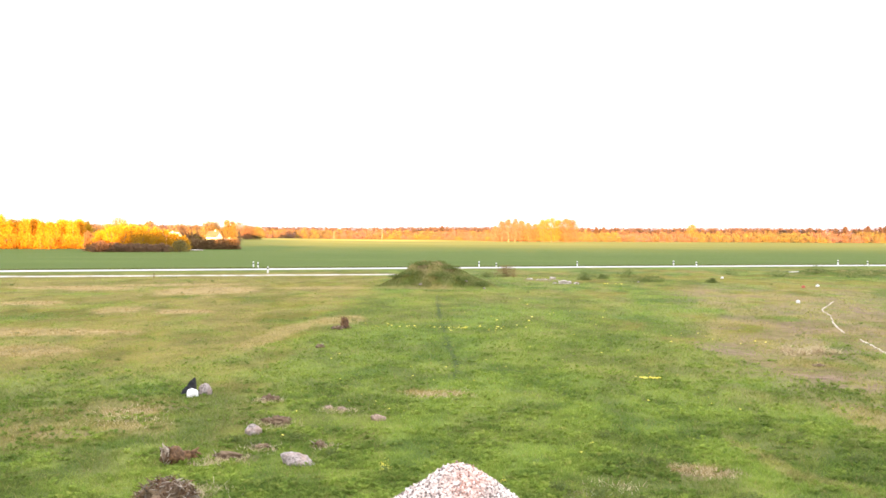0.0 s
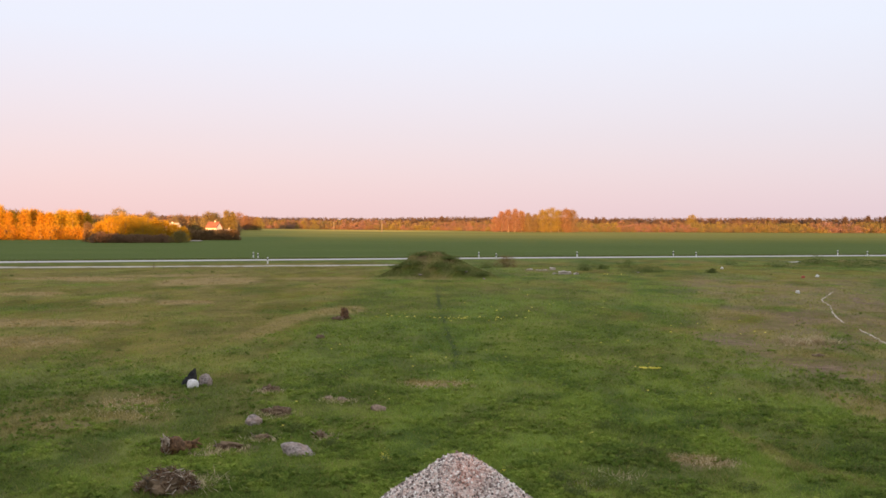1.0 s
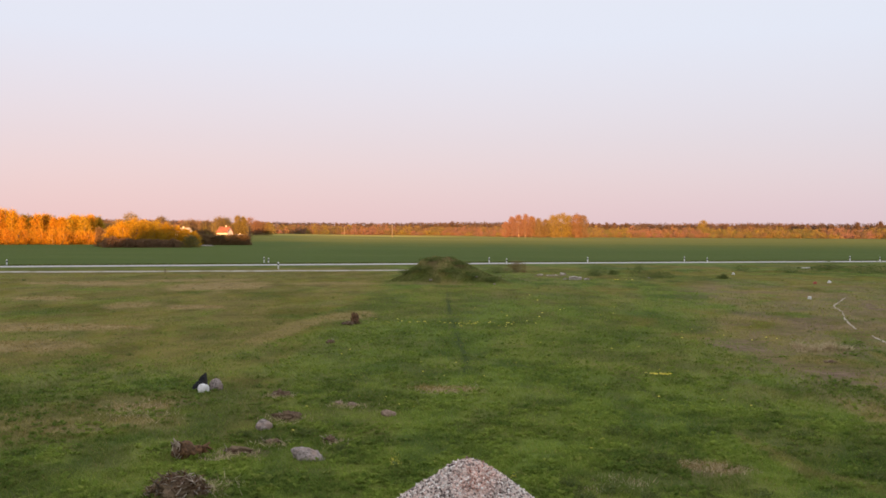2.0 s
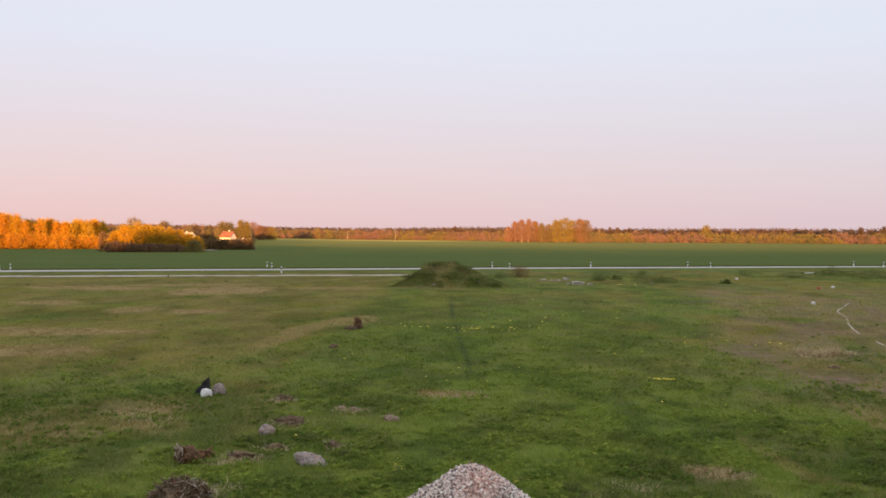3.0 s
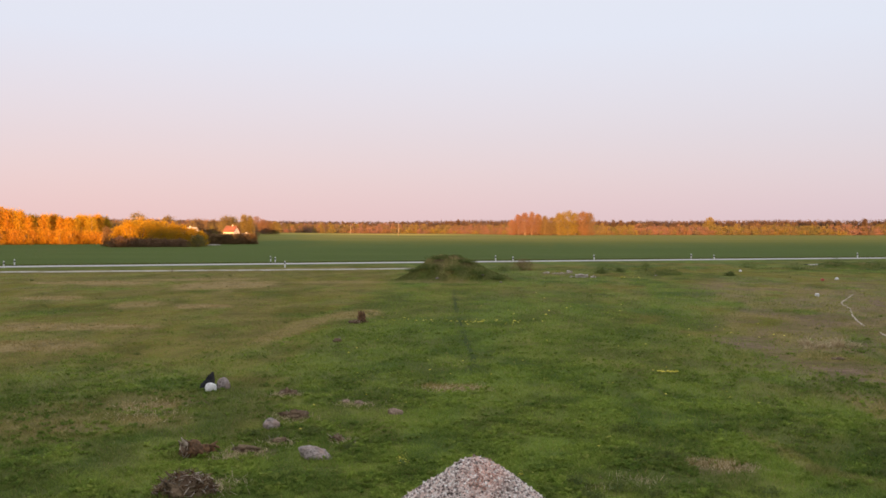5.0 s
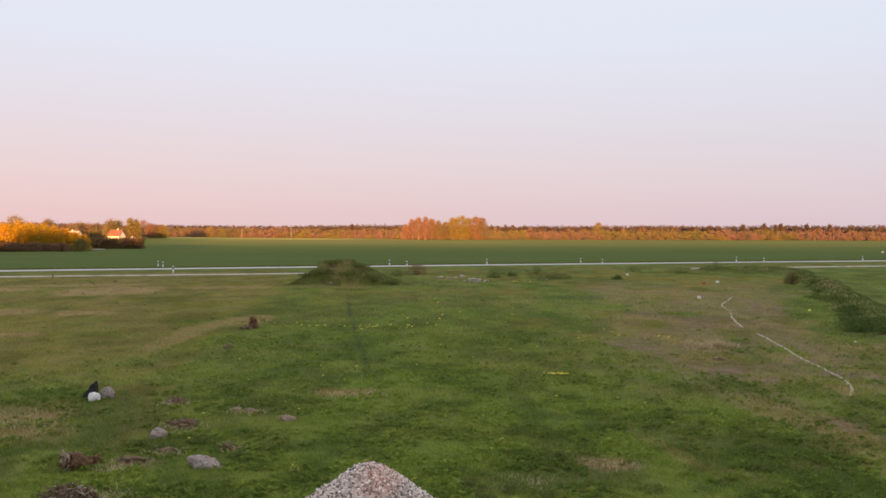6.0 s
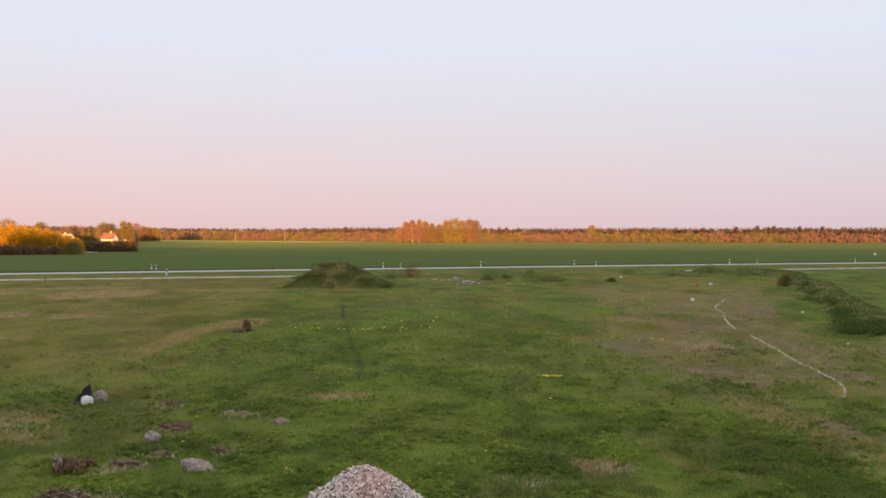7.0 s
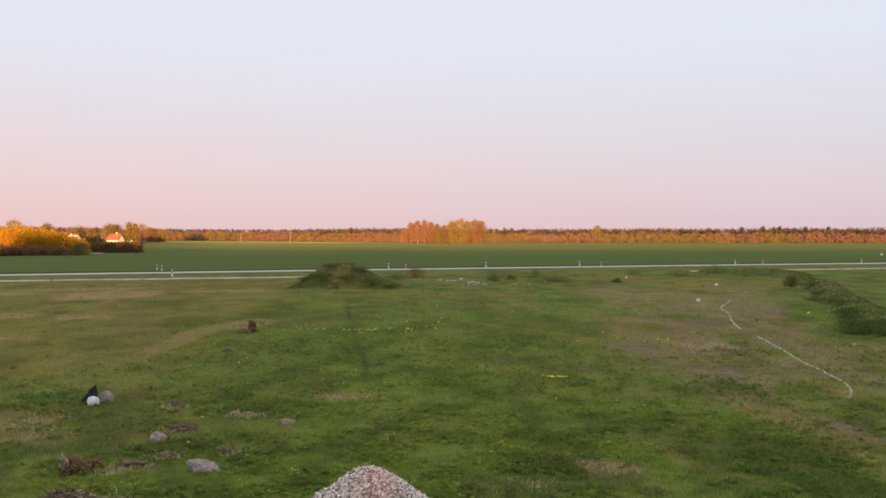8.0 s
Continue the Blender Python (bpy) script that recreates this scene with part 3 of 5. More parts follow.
# the tree group that stands before the far wood's edge
for deg, d, h, w, form, tint, stem in (
        (-2.35, 930, 15, 9, "birch", 0.05, M_BIRCH), (-1.95, 935, 21, 9, "birch", 0.0, M_BIRCH), (-1.55, 925, 22, 11, "birch", 0.03, M_BIRCH),
        (-1.15, 930, 23, 10, "birch", 0.08, M_BIRCH), (-0.75, 940, 21, 10, "birch", 0.18, M_BIRCH), (-0.3, 935, 19, 9, "round", 0.45, M_BARK),
        (0.1, 945, 18, 9, "round", 0.4, M_BARK), (0.55, 930, 22, 13, "round", 0.62, M_BARK), (1.05, 928, 24, 14, "round", 0.68, M_BARK),
        (1.5, 935, 22, 12, "round", 0.7, M_BARK), (1.95, 925, 23.5, 9, "round", 0.2, M_BARK), (2.35, 930, 22, 12, "round", 0.35, M_BARK)):
    lab = "tall birch with pale trunk and reddish spring crown" if stem is M_BIRCH else "tall broad tree with yellowish spring leaves at the field edge"
    tree(polar(deg, d), h, w, form, tint, int(deg * 100) + 900, lab, 0.62, 6400, stem, group="tree group at the field edge", loose=0.062)

# the wood's edge beyond the field, its dark back, and the far ridge
spots = []
for k in range(1250):
    deg = -33 + 62 * (k + rng0.uniform(-0.5, 0.5)) / 1250
    row = k % 3
    hh = (3.6, 6.6, 8.8)[row] + (2.6, 5.0, 5.0)[row] * (float(fbm(np.array([deg * 1.3]), np.array([3.0 + 4 * row]), 51, 3)[0]) - 0.25) + rng0.uniform(-1.2, 1.4)
    x, y = polar(deg, (994, 1012, 1034)[row] + rng0.uniform(0, 16))
    spots.append((x, y, hh, rng0.uniform(5.0, 9.5) if row == 0 else rng0.uniform(3.6, 7.0)))
wood("wood_edge", spots, "lit spring trees and bushes along the far edge of the field", M_LEAF_SPRING, 0.68, 350, 12, ("birch", "birch", "round", "bush"))
spots = []
for k in range(900):
    x, y = polar(-33 + 62 * rng0.uniform(0, 1), 1090 + rng0.uniform(0, 140))
    low = 3.0 * smooth(-4.0, -12.0, math.degrees(math.atan2(x, y))) * smooth(-24.0, -19.0, math.degrees(math.atan2(x, y)))
    spots.append((x, y, 12.2 - low + rng0.uniform(-1.2, 0.8) + 2.6 * float(fbm(np.array([x / 60]), np.array([5.0]), 53, 2)[0]), rng0.uniform(6, 10)))
for k in range(560):
    x, y = polar(-33 + 62 * (k + rng0.uniform(-0.5, 0.5)) / 560, 1280 + rng0.uniform(0, 110))
    low = 3.4 * smooth(-4.0, -12.0, math.degrees(math.atan2(x, y))) * smooth(-24.0, -19.0, math.degrees(math.atan2(x, y)))
    spots.append((x, y, 15.6 - low + rng0.uniform(-0.4, 0.4) + 2.0 * float(fbm(np.array([x / 90]), np.array([9.0]), 54, 2)[0]), rng0.uniform(8, 11)))
wood("pine_wood", spots, "dark pine wood behind the field edge", M_LEAF_DARK, 1.45, 220, 13, ("round", "round", "birch"))

# single trees that stand out above the wood's skyline
tree(polar(9.35, 1060), 18.5, 10, "round", 0.75, 940, "broad olive tree standing above the far wood", 0.9, 2200, group="trees above the skyline")
for k, (deg, h) in enumerate(((2.9, 18.0), (3.3, 17.2), (3.75, 18.4), (4.2, 18.0), (4.9, 17.2), (17.7, 18.6), (18.9, 19.6), (19.5, 18.6), (19.8, 19.4), (21.2, 19.2), (22.4, 18.8), (-23.1, 18.0), (-5.6, 17.6))):
    tree(polar(deg, 1120), 0.94 * h, 6.0, "spire", 0.4, 950 + k, "dark narrow pine standing above the far wood", 0.9, 1300, material=M_LEAF_DARK, name="pine", group="pines above the skyline")

# the wood behind the viewpoint, which keeps the evening sun off the meadow
spots = []
for k in range(700):
    x = -460 + 900 * (k % 140) / 140 + rng0.uniform(-3, 3)
    spots.append((x, -62 - 7 * (k // 140) + rng0.uniform(-2, 2), 18.5 + rng0.uniform(-1.5, 2.0) + (6.5 if -168 < x < -126 else 2.2 if -190 < x <= -168 else 0.9 if -204 < x <= -190 else 0.0), rng0.uniform(10, 13)))
wood("wood_behind", spots, "dense dark wood that shades the meadow from the low sun", M_LEAF_DARK, 3.1, 250, 14, ("bush",), loose=0.06)

# left: the tall wood, the willow thicket and the brown hedge
for k in range(58):
    deg = -34.8 + 8.6 * k / 58 + rng0.uniform(-0.1, 0.1)
    h = np.interp(deg, [-34.8, -32.0, -30.9, -30.5, -30.0, -29.2, -28.4, -27.5, -26.9, -26.2], [19.0, 18.2, 16.4, 13.8, 15.0, 14.2, 13.2, 14.3, 14.8, 12.5]) + rng0.uniform(-1.1, 0.7)
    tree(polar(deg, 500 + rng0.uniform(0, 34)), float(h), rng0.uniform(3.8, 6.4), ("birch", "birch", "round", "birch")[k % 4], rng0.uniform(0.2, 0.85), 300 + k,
         "tall birch lit orange at the wood's edge" if k % 4 == 0 else "tall leafy tree lit orange at the wood's edge", 0.45, 3000, M_BIRCH if k % 4 == 0 else M_BARK, M_LEAF_GLOW, group="trees of the roadside wood")
for k in range(40):
    deg = -34.8 + 8.6 * k / 40
    tree(polar(deg, 486 + rng0.uniform(0, 8)), rng0.uniform(5.6, 7.2), rng0.uniform(6, 8), "bush", rng0.uniform(0.1, 0.45), 1350 + k, "low orange-lit willow bush at the foot of the wood", 0.36, 2300, material=M_LEAF_GLOW, name="bush", group="bushes under the wood")
# dark shrubs added where the thicket's left side lies in shade
for k, deg in enumerate((-26.35, -26.15)):
    tree(polar(deg, 428), 8.2 - k, 3.4, "bush", 0.4, 1395 + k, "dark brown leafless shrub added for the thicket's shaded end", 0.4, 2600, M_TWIGS, M_LEAF_BROWN, name="hedge_shrub", group="brown hedge")
for k, (deg, d, h, w) in enumerate(((-25.6, 416, 8.5, 7), (-25.1, 412, 10.8, 8), (-24.5, 415, 12.0, 9), (-23.9, 418, 11.6, 9), (-23.3, 422, 11.0, 9), (-22.7, 426, 10.0, 8.5), (-22.1, 430, 8.8, 8), (-21.6, 432, 7.6, 7), (-21.1, 436, 6.4, 6.0))):
    tree(polar(deg, d), h, w, "bush", 0.55 + 0.05 * (k % 5), 400 + k, "broad willow thicket with olive young leaves tinted by orange evening glow", 0.34, 8000, material=M_LEAF_GLOW, name="willow", group="willow thicket")
# brown shrubs added to stand in for the shade under the thicket
for k in range(15):
    deg = -25.9 + 4.2 * k / 15
    tree(polar(deg, 405 + rng0.uniform(0, 5)), rng0.uniform(3.4, 4.8) * (1 - 0.02 * k), rng0.uniform(4.5, 6), "bush", 0.2, 1420 + k, "low reddish brown shrub added for the shade under the willow thicket", 0.36, 2300, M_TWIGS, M_LEAF_SPRING, name="hedge_shrub", group="brown hedge")
tree(polar(-21.25, 404), 4.8, 7.5, "bush", 0.8, 1399, "low olive-grey bush before the willow thicket", 0.32, 4200, name="bush")
for k in range(13):
    deg = -21.0 + 3.15 * k / 13
    tree(polar(deg, 470 + rng0.uniform(0, 6)), rng0.uniform(4.7, 5.3), rng0.uniform(5, 6), "bush", 0.5, 450 + k, "dense dark brown leafless hedge shrub", 0.45, 3000, M_TWIGS, M_LEAF_BROWN, name="hedge_shrub", group="brown hedge")
for k, (deg, d, h, w, form, tint) in enumerate(((-24.6, 640, 17, 12, "round", 0.6), (-22.9, 700, 15, 10, "round", 0.5), (-19.6, 640, 15, 9, "round", 0.55), (-19.2, 650, 14.5, 8, "round", 0.6), (-18.55, 650, 16.4, 5.5, "birch", 0.62), (-18.2, 652, 15.2, 4.5, "birch", 0.65), (-17.85, 858, 15.2, 10, "round", 0.08), (-17.45, 856, 13.0, 8, "round", 0.12), (-17.1, 860, 12.0, 10, "round", 0.25), (-16.75, 860, 11.4, 9, "round", 0.6), (-21.2, 690, 13, 10, "round", 0.3), (-20.4, 690, 12.5, 10, "round", 0.35))):
    tree(polar(deg, d), h, w, form, tint, 500 + k, "garden tree with reddish spring leaves near the farm" if tint < 0.35 else "garden tree with yellow spring leaves near the farm", 0.5, 4200, group="farm trees")


spots = []
for k in range(330):
    deg = -27.5 + 9.6 * (k + rng0.uniform(-0.5, 0.5)) / 330
    x, y = polar(deg, 665 + 85 * rng0.uniform(0, 1))
    spots.append((x, y, 8.6 + rng0.uniform(-2.2, 2.4) + 1.8 * smooth(-19.2, -21.0, deg), rng0.uniform(4.5, 8.0)))
wood("farm_wood", spots, "reddish spring wood behind the farm", M_LEAF_SPRING, 0.55, 420, 15, ("birch", "round", "bush"), (0.0, 0.75))


# ---------------------------------------------------------------- farm houses and poles
def house(at, w, dpt, wall_h, roof_h, turn, roof, label, wins=3):
    x, y = at
    top = thing("house", (x, y, ground_z(x, y) - 0.1), label, "house", turn=turn)
    t = 0.3
    bm = box(bmesh.new(), -w / 2, -dpt / 2, 0, w / 2, -dpt / 2 + t, wall_h)
    box(bm, -w / 2, dpt / 2 - t, 0, w / 2, dpt / 2, wall_h)
    for s in (-1, 1):
        pts = [(s * w / 2, -dpt / 2 + t, 0), (s * w / 2, dpt / 2 - t, 0), (s * w / 2, dpt / 2 - t, wall_h), (s * w / 2, 0, wall_h + roof_h - 0.15), (s * w / 2, -dpt / 2 + t, wall_h)]
        lo = [bm.verts.new(p) for p in pts]
        hi = [bm.verts.new((p[0] - s * t, p[1], p[2])) for p in pts]
        bm.faces.new(lo), bm.faces.new(hi[::-1])
        for k in range(5):
            bm.faces.new((lo[k], hi[k], hi[(k + 1) % 5], lo[(k + 1) % 5]))
    bmesh.ops.recalc_face_normals(bm, faces=bm.faces)
    part("wall", bm, M_PLASTER, top, smooth_faces=False)
    bm = bmesh.new()
    e, th = 0.35, 0.28
    sl = roof_h / (dpt / 2)
    for s in (-1, 1):
        prof = [(0, wall_h + roof_h), (s * (dpt / 2 + e), wall_h - e * sl), (s * (dpt / 2 + e), wall_h - e * sl + th), (0, wall_h + roof_h + th)]
        a = [bm.verts.new((-w / 2 - e, p[0], p[1])) for p in prof]
        b = [bm.verts.new((w / 2 + e, p[0], p[1])) for p in prof]
        bm.faces.new(a), bm.faces.new(b[::-1])
        for k in range(4):
            bm.faces.new((a[k], b[k], b[(k + 1) % 4], a[(k + 1) % 4]))
    bmesh.ops.recalc_face_normals(bm, faces=bm.faces)
    r = part("roof", bm, roof, top, smooth_faces=False)
    part("chimney", box(bmesh.new(), 0.6, -0.3, wall_h + roof_h - 0.5, 1.2, 0.3, wall_h + roof_h + 1.0), M_PLASTER, r, smooth_faces=False)
    for k in range(wins):
        cx = -w / 2 + w * (k + 0.5) / wins
        wn_ = part("window", box(bmesh.new(), cx - 0.6, -dpt / 2 - 0.04, 1.0, cx + 0.6, -dpt / 2 - 0.002, 2.3), M_PLASTIC, top, "white window frame", False)
        part("pane", box(bmesh.new(), cx - 0.5, -dpt / 2 - 0.06, 1.1, cx + 0.5, -dpt / 2 - 0.042, 2.2), M_PANE, wn_, smooth_faces=False)
    return top


house(polar(-19.3, 590), 7.4, 6.4, 5.5, 3.3, -14, M_ROOF, "white two storey farmhouse with a dark red roof behind a hedge")
house(polar(-18.5, 600), 4.2, 4, 3.0, 1.0, 0, M_GREYROOF, "small white outbuilding beside the farmhouse", 1)
house(polar(-21.75, 610), 11, 8, 4.6, 3.2, -12, M_GREYROOF, "pale farmhouse with a light roof among trees")


def utility_pole(at, h):
    x, y = at
    top = thing("utility_pole", (x, y, ground_z(x, y) - 0.3), "grey wooden utility pole standing in the field", "utility pole", "poles in the field")
    part("pole", tube(bmesh.new(), [(0, 0, 0), (0, 0, h)], [0.30, 0.22], 8), M_POLE, top)
    part("crossarm", box(bmesh.new(), -0.9, -0.08, h - 0.7, 0.9, 0.08, h - 0.5), M_POLE, top, smooth_faces=False)


utility_pole(polar(-9.28, 840), 11.5)
utility_pole(polar(-12.2, 900), 8.5)


# ---------------------------------------------------------------- roadside posts
def marker_post(at, h=1.2):
    x, y = at
    top = thing("marker_post", (x, y, ground_z(x, y) - 0.05), "white plastic roadside marker post with black band", "marker post", "posts along the road", turn=22)
    bm = bmesh.new()
    prof = [(-0.085, -0.06), (0.085, -0.06), (0.06, 0.06), (-0.06, 0.06)]
    lo = [bm.verts.new((p[0] * 1.5, p[1] * 1.5, 0)) for p in prof]
    hi = [bm.verts.new((p[0] * 1.5, p[1] * 1.5, h + (0.05 if i > 1 else 0))) for i, p in enumerate(prof)]
    bm.faces.new(lo[::-1]), bm.faces.new(hi)
    for k in range(4):
        bm.faces.new((lo[k], lo[(k + 1) % 4], hi[(k + 1) % 4], hi[k]))
    part("post", bm, M_PLASTIC, top, smooth_faces=False)
    part("band", box(bmesh.new(), -0.135, -0.096, h - 0.46, 0.135, 0.096, h - 0.2), M_BLACK, top, "black band", False)
    return top


def along(x, side):
    return x, road_y(x) + side


for px, py in ((-60.1, 196.5), (-57.0, 189.5), (-47.5, 163.9), (-12.1, 207.2), (-7.9, 198.4), (9.9, 216.0), (33.0, 226.0), (36.8, 217.2), (75.6, 241.9), (79.9, 233.6), (114.6, 256.0), (121.0, 251.0), (-98.0, 158.5), (-101.8, 168.2)):
    marker_post((px, py))


# ---------------------------------------------------------------- mound and bank
def heap(name, label, category, at, fn, rx, ry, material, step, kind=""):
    """A raised body of earth over the ground: fn(u, v) gives its height."""
    x0, y0 = at
    us, vs = np.arange(-rx, rx + step, step), np.arange(-ry, ry + step, step)
    u, v = np.meshgrid(us, vs)
    h = fn(u, v)
    x, y = x0 + u, y0 + v
    z = terrain(x.ravel(), y.ravel()).reshape(x.shape) + h - 0.06
    idx = np.arange(x.size).reshape(x.shape)
    f = np.stack([idx[:-1, :-1], idx[:-1, 1:], idx[1:, 1:], idx[1:, :-1]], -1).reshape(-1, 4)
    keep = h.ravel()[f].max(1) > 0.015
    me = quick_mesh(name, np.stack([x.ravel(), y.ravel(), z.ravel()], -1), f[keep], material, True)
    give(me, "wet", np.zeros(x.size))
    give(me, "tone", (0.4 if at is MOUND else 0.1) + 0.5 * tone(x.ravel(), y.ravel()))
    n2 = fbm(x.ravel() / 1.6, y.ravel() / 1.6, 88, 4)
    crest = smooth(0.40, 0.85, h.ravel() / h.max())
    give(me, "lush", (0.3 if at is MOUND else 0.5) + 0.5 * smooth(0.30, 0.5, n2))
    give(me, "dry", 0.35 * smooth(0.5, 0.65, fbm(x.ravel() / 2.2 + 9, y.ravel() / 2.2, 89, 4)) + 0.5 * crest)
    give(me, "bare", 0.25 * smooth(0.55, 0.7, fbm(x.ravel() / 1.4 + 5, y.ravel() / 1.4, 90, 4)) + 0.55 * crest * smooth(0.42, 0.6, fbm(x.ravel() / 1.2, y.ravel() / 1.2, 92, 3)))
    give(me, "crop", np.zeros(x.size))
    give(me, "stubble", np.zeros(x.size))
    return tagged(new(name, me), label, category, kind=kind)


MOUND = (-13.0, 123.0)


def mound_h(u, v):
    n = fbm(u / 2.4 + 3, v / 2.4, 71, 4) - 0.5
    h = 3.45 * np.exp(-(np.abs((u + 0.2) / 4.9) ** 2.7 + np.abs(v / 4.6) ** 2.5)) + 0.7 * np.exp(-(((u - 6.0) / 2.4) ** 2 + ((v + 1) / 3.0) ** 2)) + 0.35 * np.exp(-(((u + 5.4) / 2.0) ** 2 + (v / 3.0) ** 2))
    return np.clip(h * (1 + 0.55 * n) - 0.05, 0, None)


heap("earth_mound", "overgrown mound of earth with green weeds", "earth mound", MOUND, mound_h, 12.0, 9.5, M_GROUND, 0.25)

BANK = (33.0, 108.0)


def bank_line(y):
    return np.interp(y, [30, 52, 60, 72, 90, 110, 130, 150, 160, 172, 180], [28.8, 28.9, 30.2, 33.6, 39.6, 45.4, 51.2, 57.5, 61.0, 60.0, 55.0])


def bank_h(u, v):
    x, y = BANK[0] + u, BANK[1] + v
    n = fbm(x / 2.6, y / 2.6, 73, 4)
    ridge = np.exp(-np.abs((x - bank_line(y)) / (2.3 + 1.6 * (fbm(y / 7, y * 0, 75, 3) - 0.5))) ** 2.4)
    height = np.interp(y, [42, 52, 62, 70, 84, 96, 112, 130, 150, 170, 182], [0, 0.25, 0.55, 0.8, 0.8, 0.95, 1.4, 0.95, 0.9, 0.9, 0])
    back = np.exp(-((y - 173) / 4.0) ** 2) * smooth(44, 50, x) * (1 - smooth(63, 68, x)) * 1.1
    return np.clip(np.maximum(ridge * height, back) * (0.72 + 0.56 * n) - 0.10, 0, None)


heap("earth_bank", "long low grassy bank of earth along the meadow", "earth bank", BANK, bank_h, 36.0, 76.0, M_GROUND, 0.5, "structure")


def on_mound(x, y):
    a = float(mound_h(np.array([x - MOUND[0]]), np.array([y - MOUND[1]]))[0])
    b = float(bank_h(np.array([x - BANK[0]]), np.array([y - BANK[1]]))[0])
    return ground_z(x, y) + max(a, b) - 0.05


# ---------------------------------------------------------------- gravel pile
def gravel_pile(at, height, slope):
    rng = np.random.default_rng(8)
    top = thing("gravel_pile", (at[0], at[1], ground_z(*at) - 0.05), "cone of pale crushed granite gravel", "gravel pile")
    R = height / slope

    def surface(r, a):
        k = height - 0.02 + 0.24 - np.sqrt((slope * r) ** 2 + 0.24 ** 2)
        return k + 0.10 * (fbm(np.cos(a) * r * 1.6 + 40, np.sin(a) * r * 1.6 + 40, 19, 3) - 0.5) * np.clip(r, 0, 1)

    rr, aa = np.meshgrid(np.linspace(0.02, R * 1.03, 60), np.linspace(0, 2 * np.pi, 90, endpoint=False))
    z = np.clip(surface(rr, aa) - 0.03, -0.1, None)
    idx = np.arange(rr.size).reshape(rr.shape)
    nx = np.roll(idx, -1, 0)
    f = np.stack([idx[:, :-1], idx[:, 1:], nx[:, 1:], nx[:, :-1]], -1).reshape(-1, 4)
    me = quick_mesh("heap_core", np.stack([(rr * np.cos(aa)).ravel(), (rr * np.sin(aa)).ravel(), z.ravel()], -1), f, M_GRAVEL, True)
    give(me, "sun_warm", np.zeros(rr.size))
    part("heap_core", me, None, top)
    # loose stones: many facing the meadow's edge, on the whole cone
    n = 32000
    r = R * np.sqrt(rng.uniform(0, 1, n)) ** 1.25
    a = rng.uniform(0, 2 * np.pi, n)
    z = surface(r, a) + rng.uniform(-0.035, 0.03, n) + 0.03 * (rng.uniform(0, 1, n) > 0.96)
    c = np.stack([r * np.cos(a), r * np.sin(a), z], -1)
    unit = np.array([[1, 0, 0], [-1, 0, 0], [0, 1, 0], [0, -1, 0], [0, 0, 1], [0, 0, -1]], float)
    tri = np.array([[0, 2, 4], [2, 1, 4], [1, 3, 4], [3, 0, 4], [2, 0, 5], [1, 2, 5], [3, 1, 5], [0, 3, 5]])
    sz = rng.uniform(0.012, 0.035, (n, 1, 1)) * rng.uniform(0.7, 1.3, (n, 6, 1))
    q = rng.normal(0, 1, (n, 3, 3))
    q, _ = np.linalg.qr(q)
    v = (unit[None] * sz) @ q + c[:, None, :]
    faces = (np.arange(n)[:, None, None] * 6 + tri[None]).reshape(-1, 3)
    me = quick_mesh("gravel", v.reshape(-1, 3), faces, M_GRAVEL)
    # patch around the cone's top where low sun is put into the colour
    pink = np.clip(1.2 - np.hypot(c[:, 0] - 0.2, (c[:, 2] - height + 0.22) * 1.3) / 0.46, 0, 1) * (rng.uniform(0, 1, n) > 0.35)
    give(me, "sun_warm", pink.repeat(6))
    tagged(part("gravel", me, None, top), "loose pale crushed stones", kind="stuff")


gravel_pile((-1.36, 16.97), 2.36, 0.79)


# ---------------------------------------------------------------- stones, stumps, brushwood
def stone(at, sx, sy, sz, seed, material, label, turn=0, sink=0.22, rough=0.3, name="boulder", group="", tilt=0):
    me = bpy.data.meshes.new(name)
    bm = lump(sx, sy, sz, seed, rough, 4 if sx > 0.5 else 3, sink)
    for f in bm.faces:
        f.smooth = True
    bm.to_mesh(me)
    bm.free()
    me.materials.append(material)
    ob = new(name, me)
    ob.matrix_world = pose(at[0], at[1], on_mound(*at), 0, tilt, turn)
    return tagged(ob, label, name.replace("_", " "), group)


stone((-6.70, 26.35), 1.12, 0.70, 0.50, 3, M_STONE, "large grey-pink granite boulder lying in the grass", -6, sink=0.40, tilt=21)
stone((-9.25, 30.3), 0.58, 0.5, 0.44, 5, M_STONE, "rounded pale brown fieldstone in the grass", 10)
stone((-5.5, 32.9), 0.60, 0.42, 0.30, 7, M_REDSTONE, "low reddish fieldstone in the grass", 0)
stone((-13.85, 36.95), 0.46, 0.42, 0.48, 9, M_WHITESTONE, "rounded white stone beside a black sheet", 0, name="white_stone")
stone((-13.56, 37.6), 0.52, 0.46, 0.66, 11, M_STONE, "upright grey-pink boulder behind a white stone", 20)
stone((-154.0, 413.0), 7.5, 2.4, 0.7, 29, M_CONCRETE, "low pale heap of sand before the willow thicket", 18, name="sand_heap")
stone((-7.75, 34.9), 0.34, 0.28, 0.24, 13, M_REDSTONE, "small brown fieldstone in the grass", 0, name="fieldstone")
stone((-7.2, 34.8), 0.42, 0.30, 0.24, 15, M_REDSTONE, "small reddish fieldstone in the grass", 30, name="fieldstone")
stone((30.5, 155.6), 0.5, 0.4, 0.5, 23, M_WHITESTONE, "white stone lying on the far meadow", name="white_stone")
stone((38.3, 131.0), 0.52, 0.4, 0.5, 24, M_WHITESTONE, "white stone lying on the far meadow", name="white_stone")
stone((26.7, 97.8), 0.46, 0.40, 0.46, 25, M_WHITESTONE, "white stone lying on the far meadow", name="white_stone")
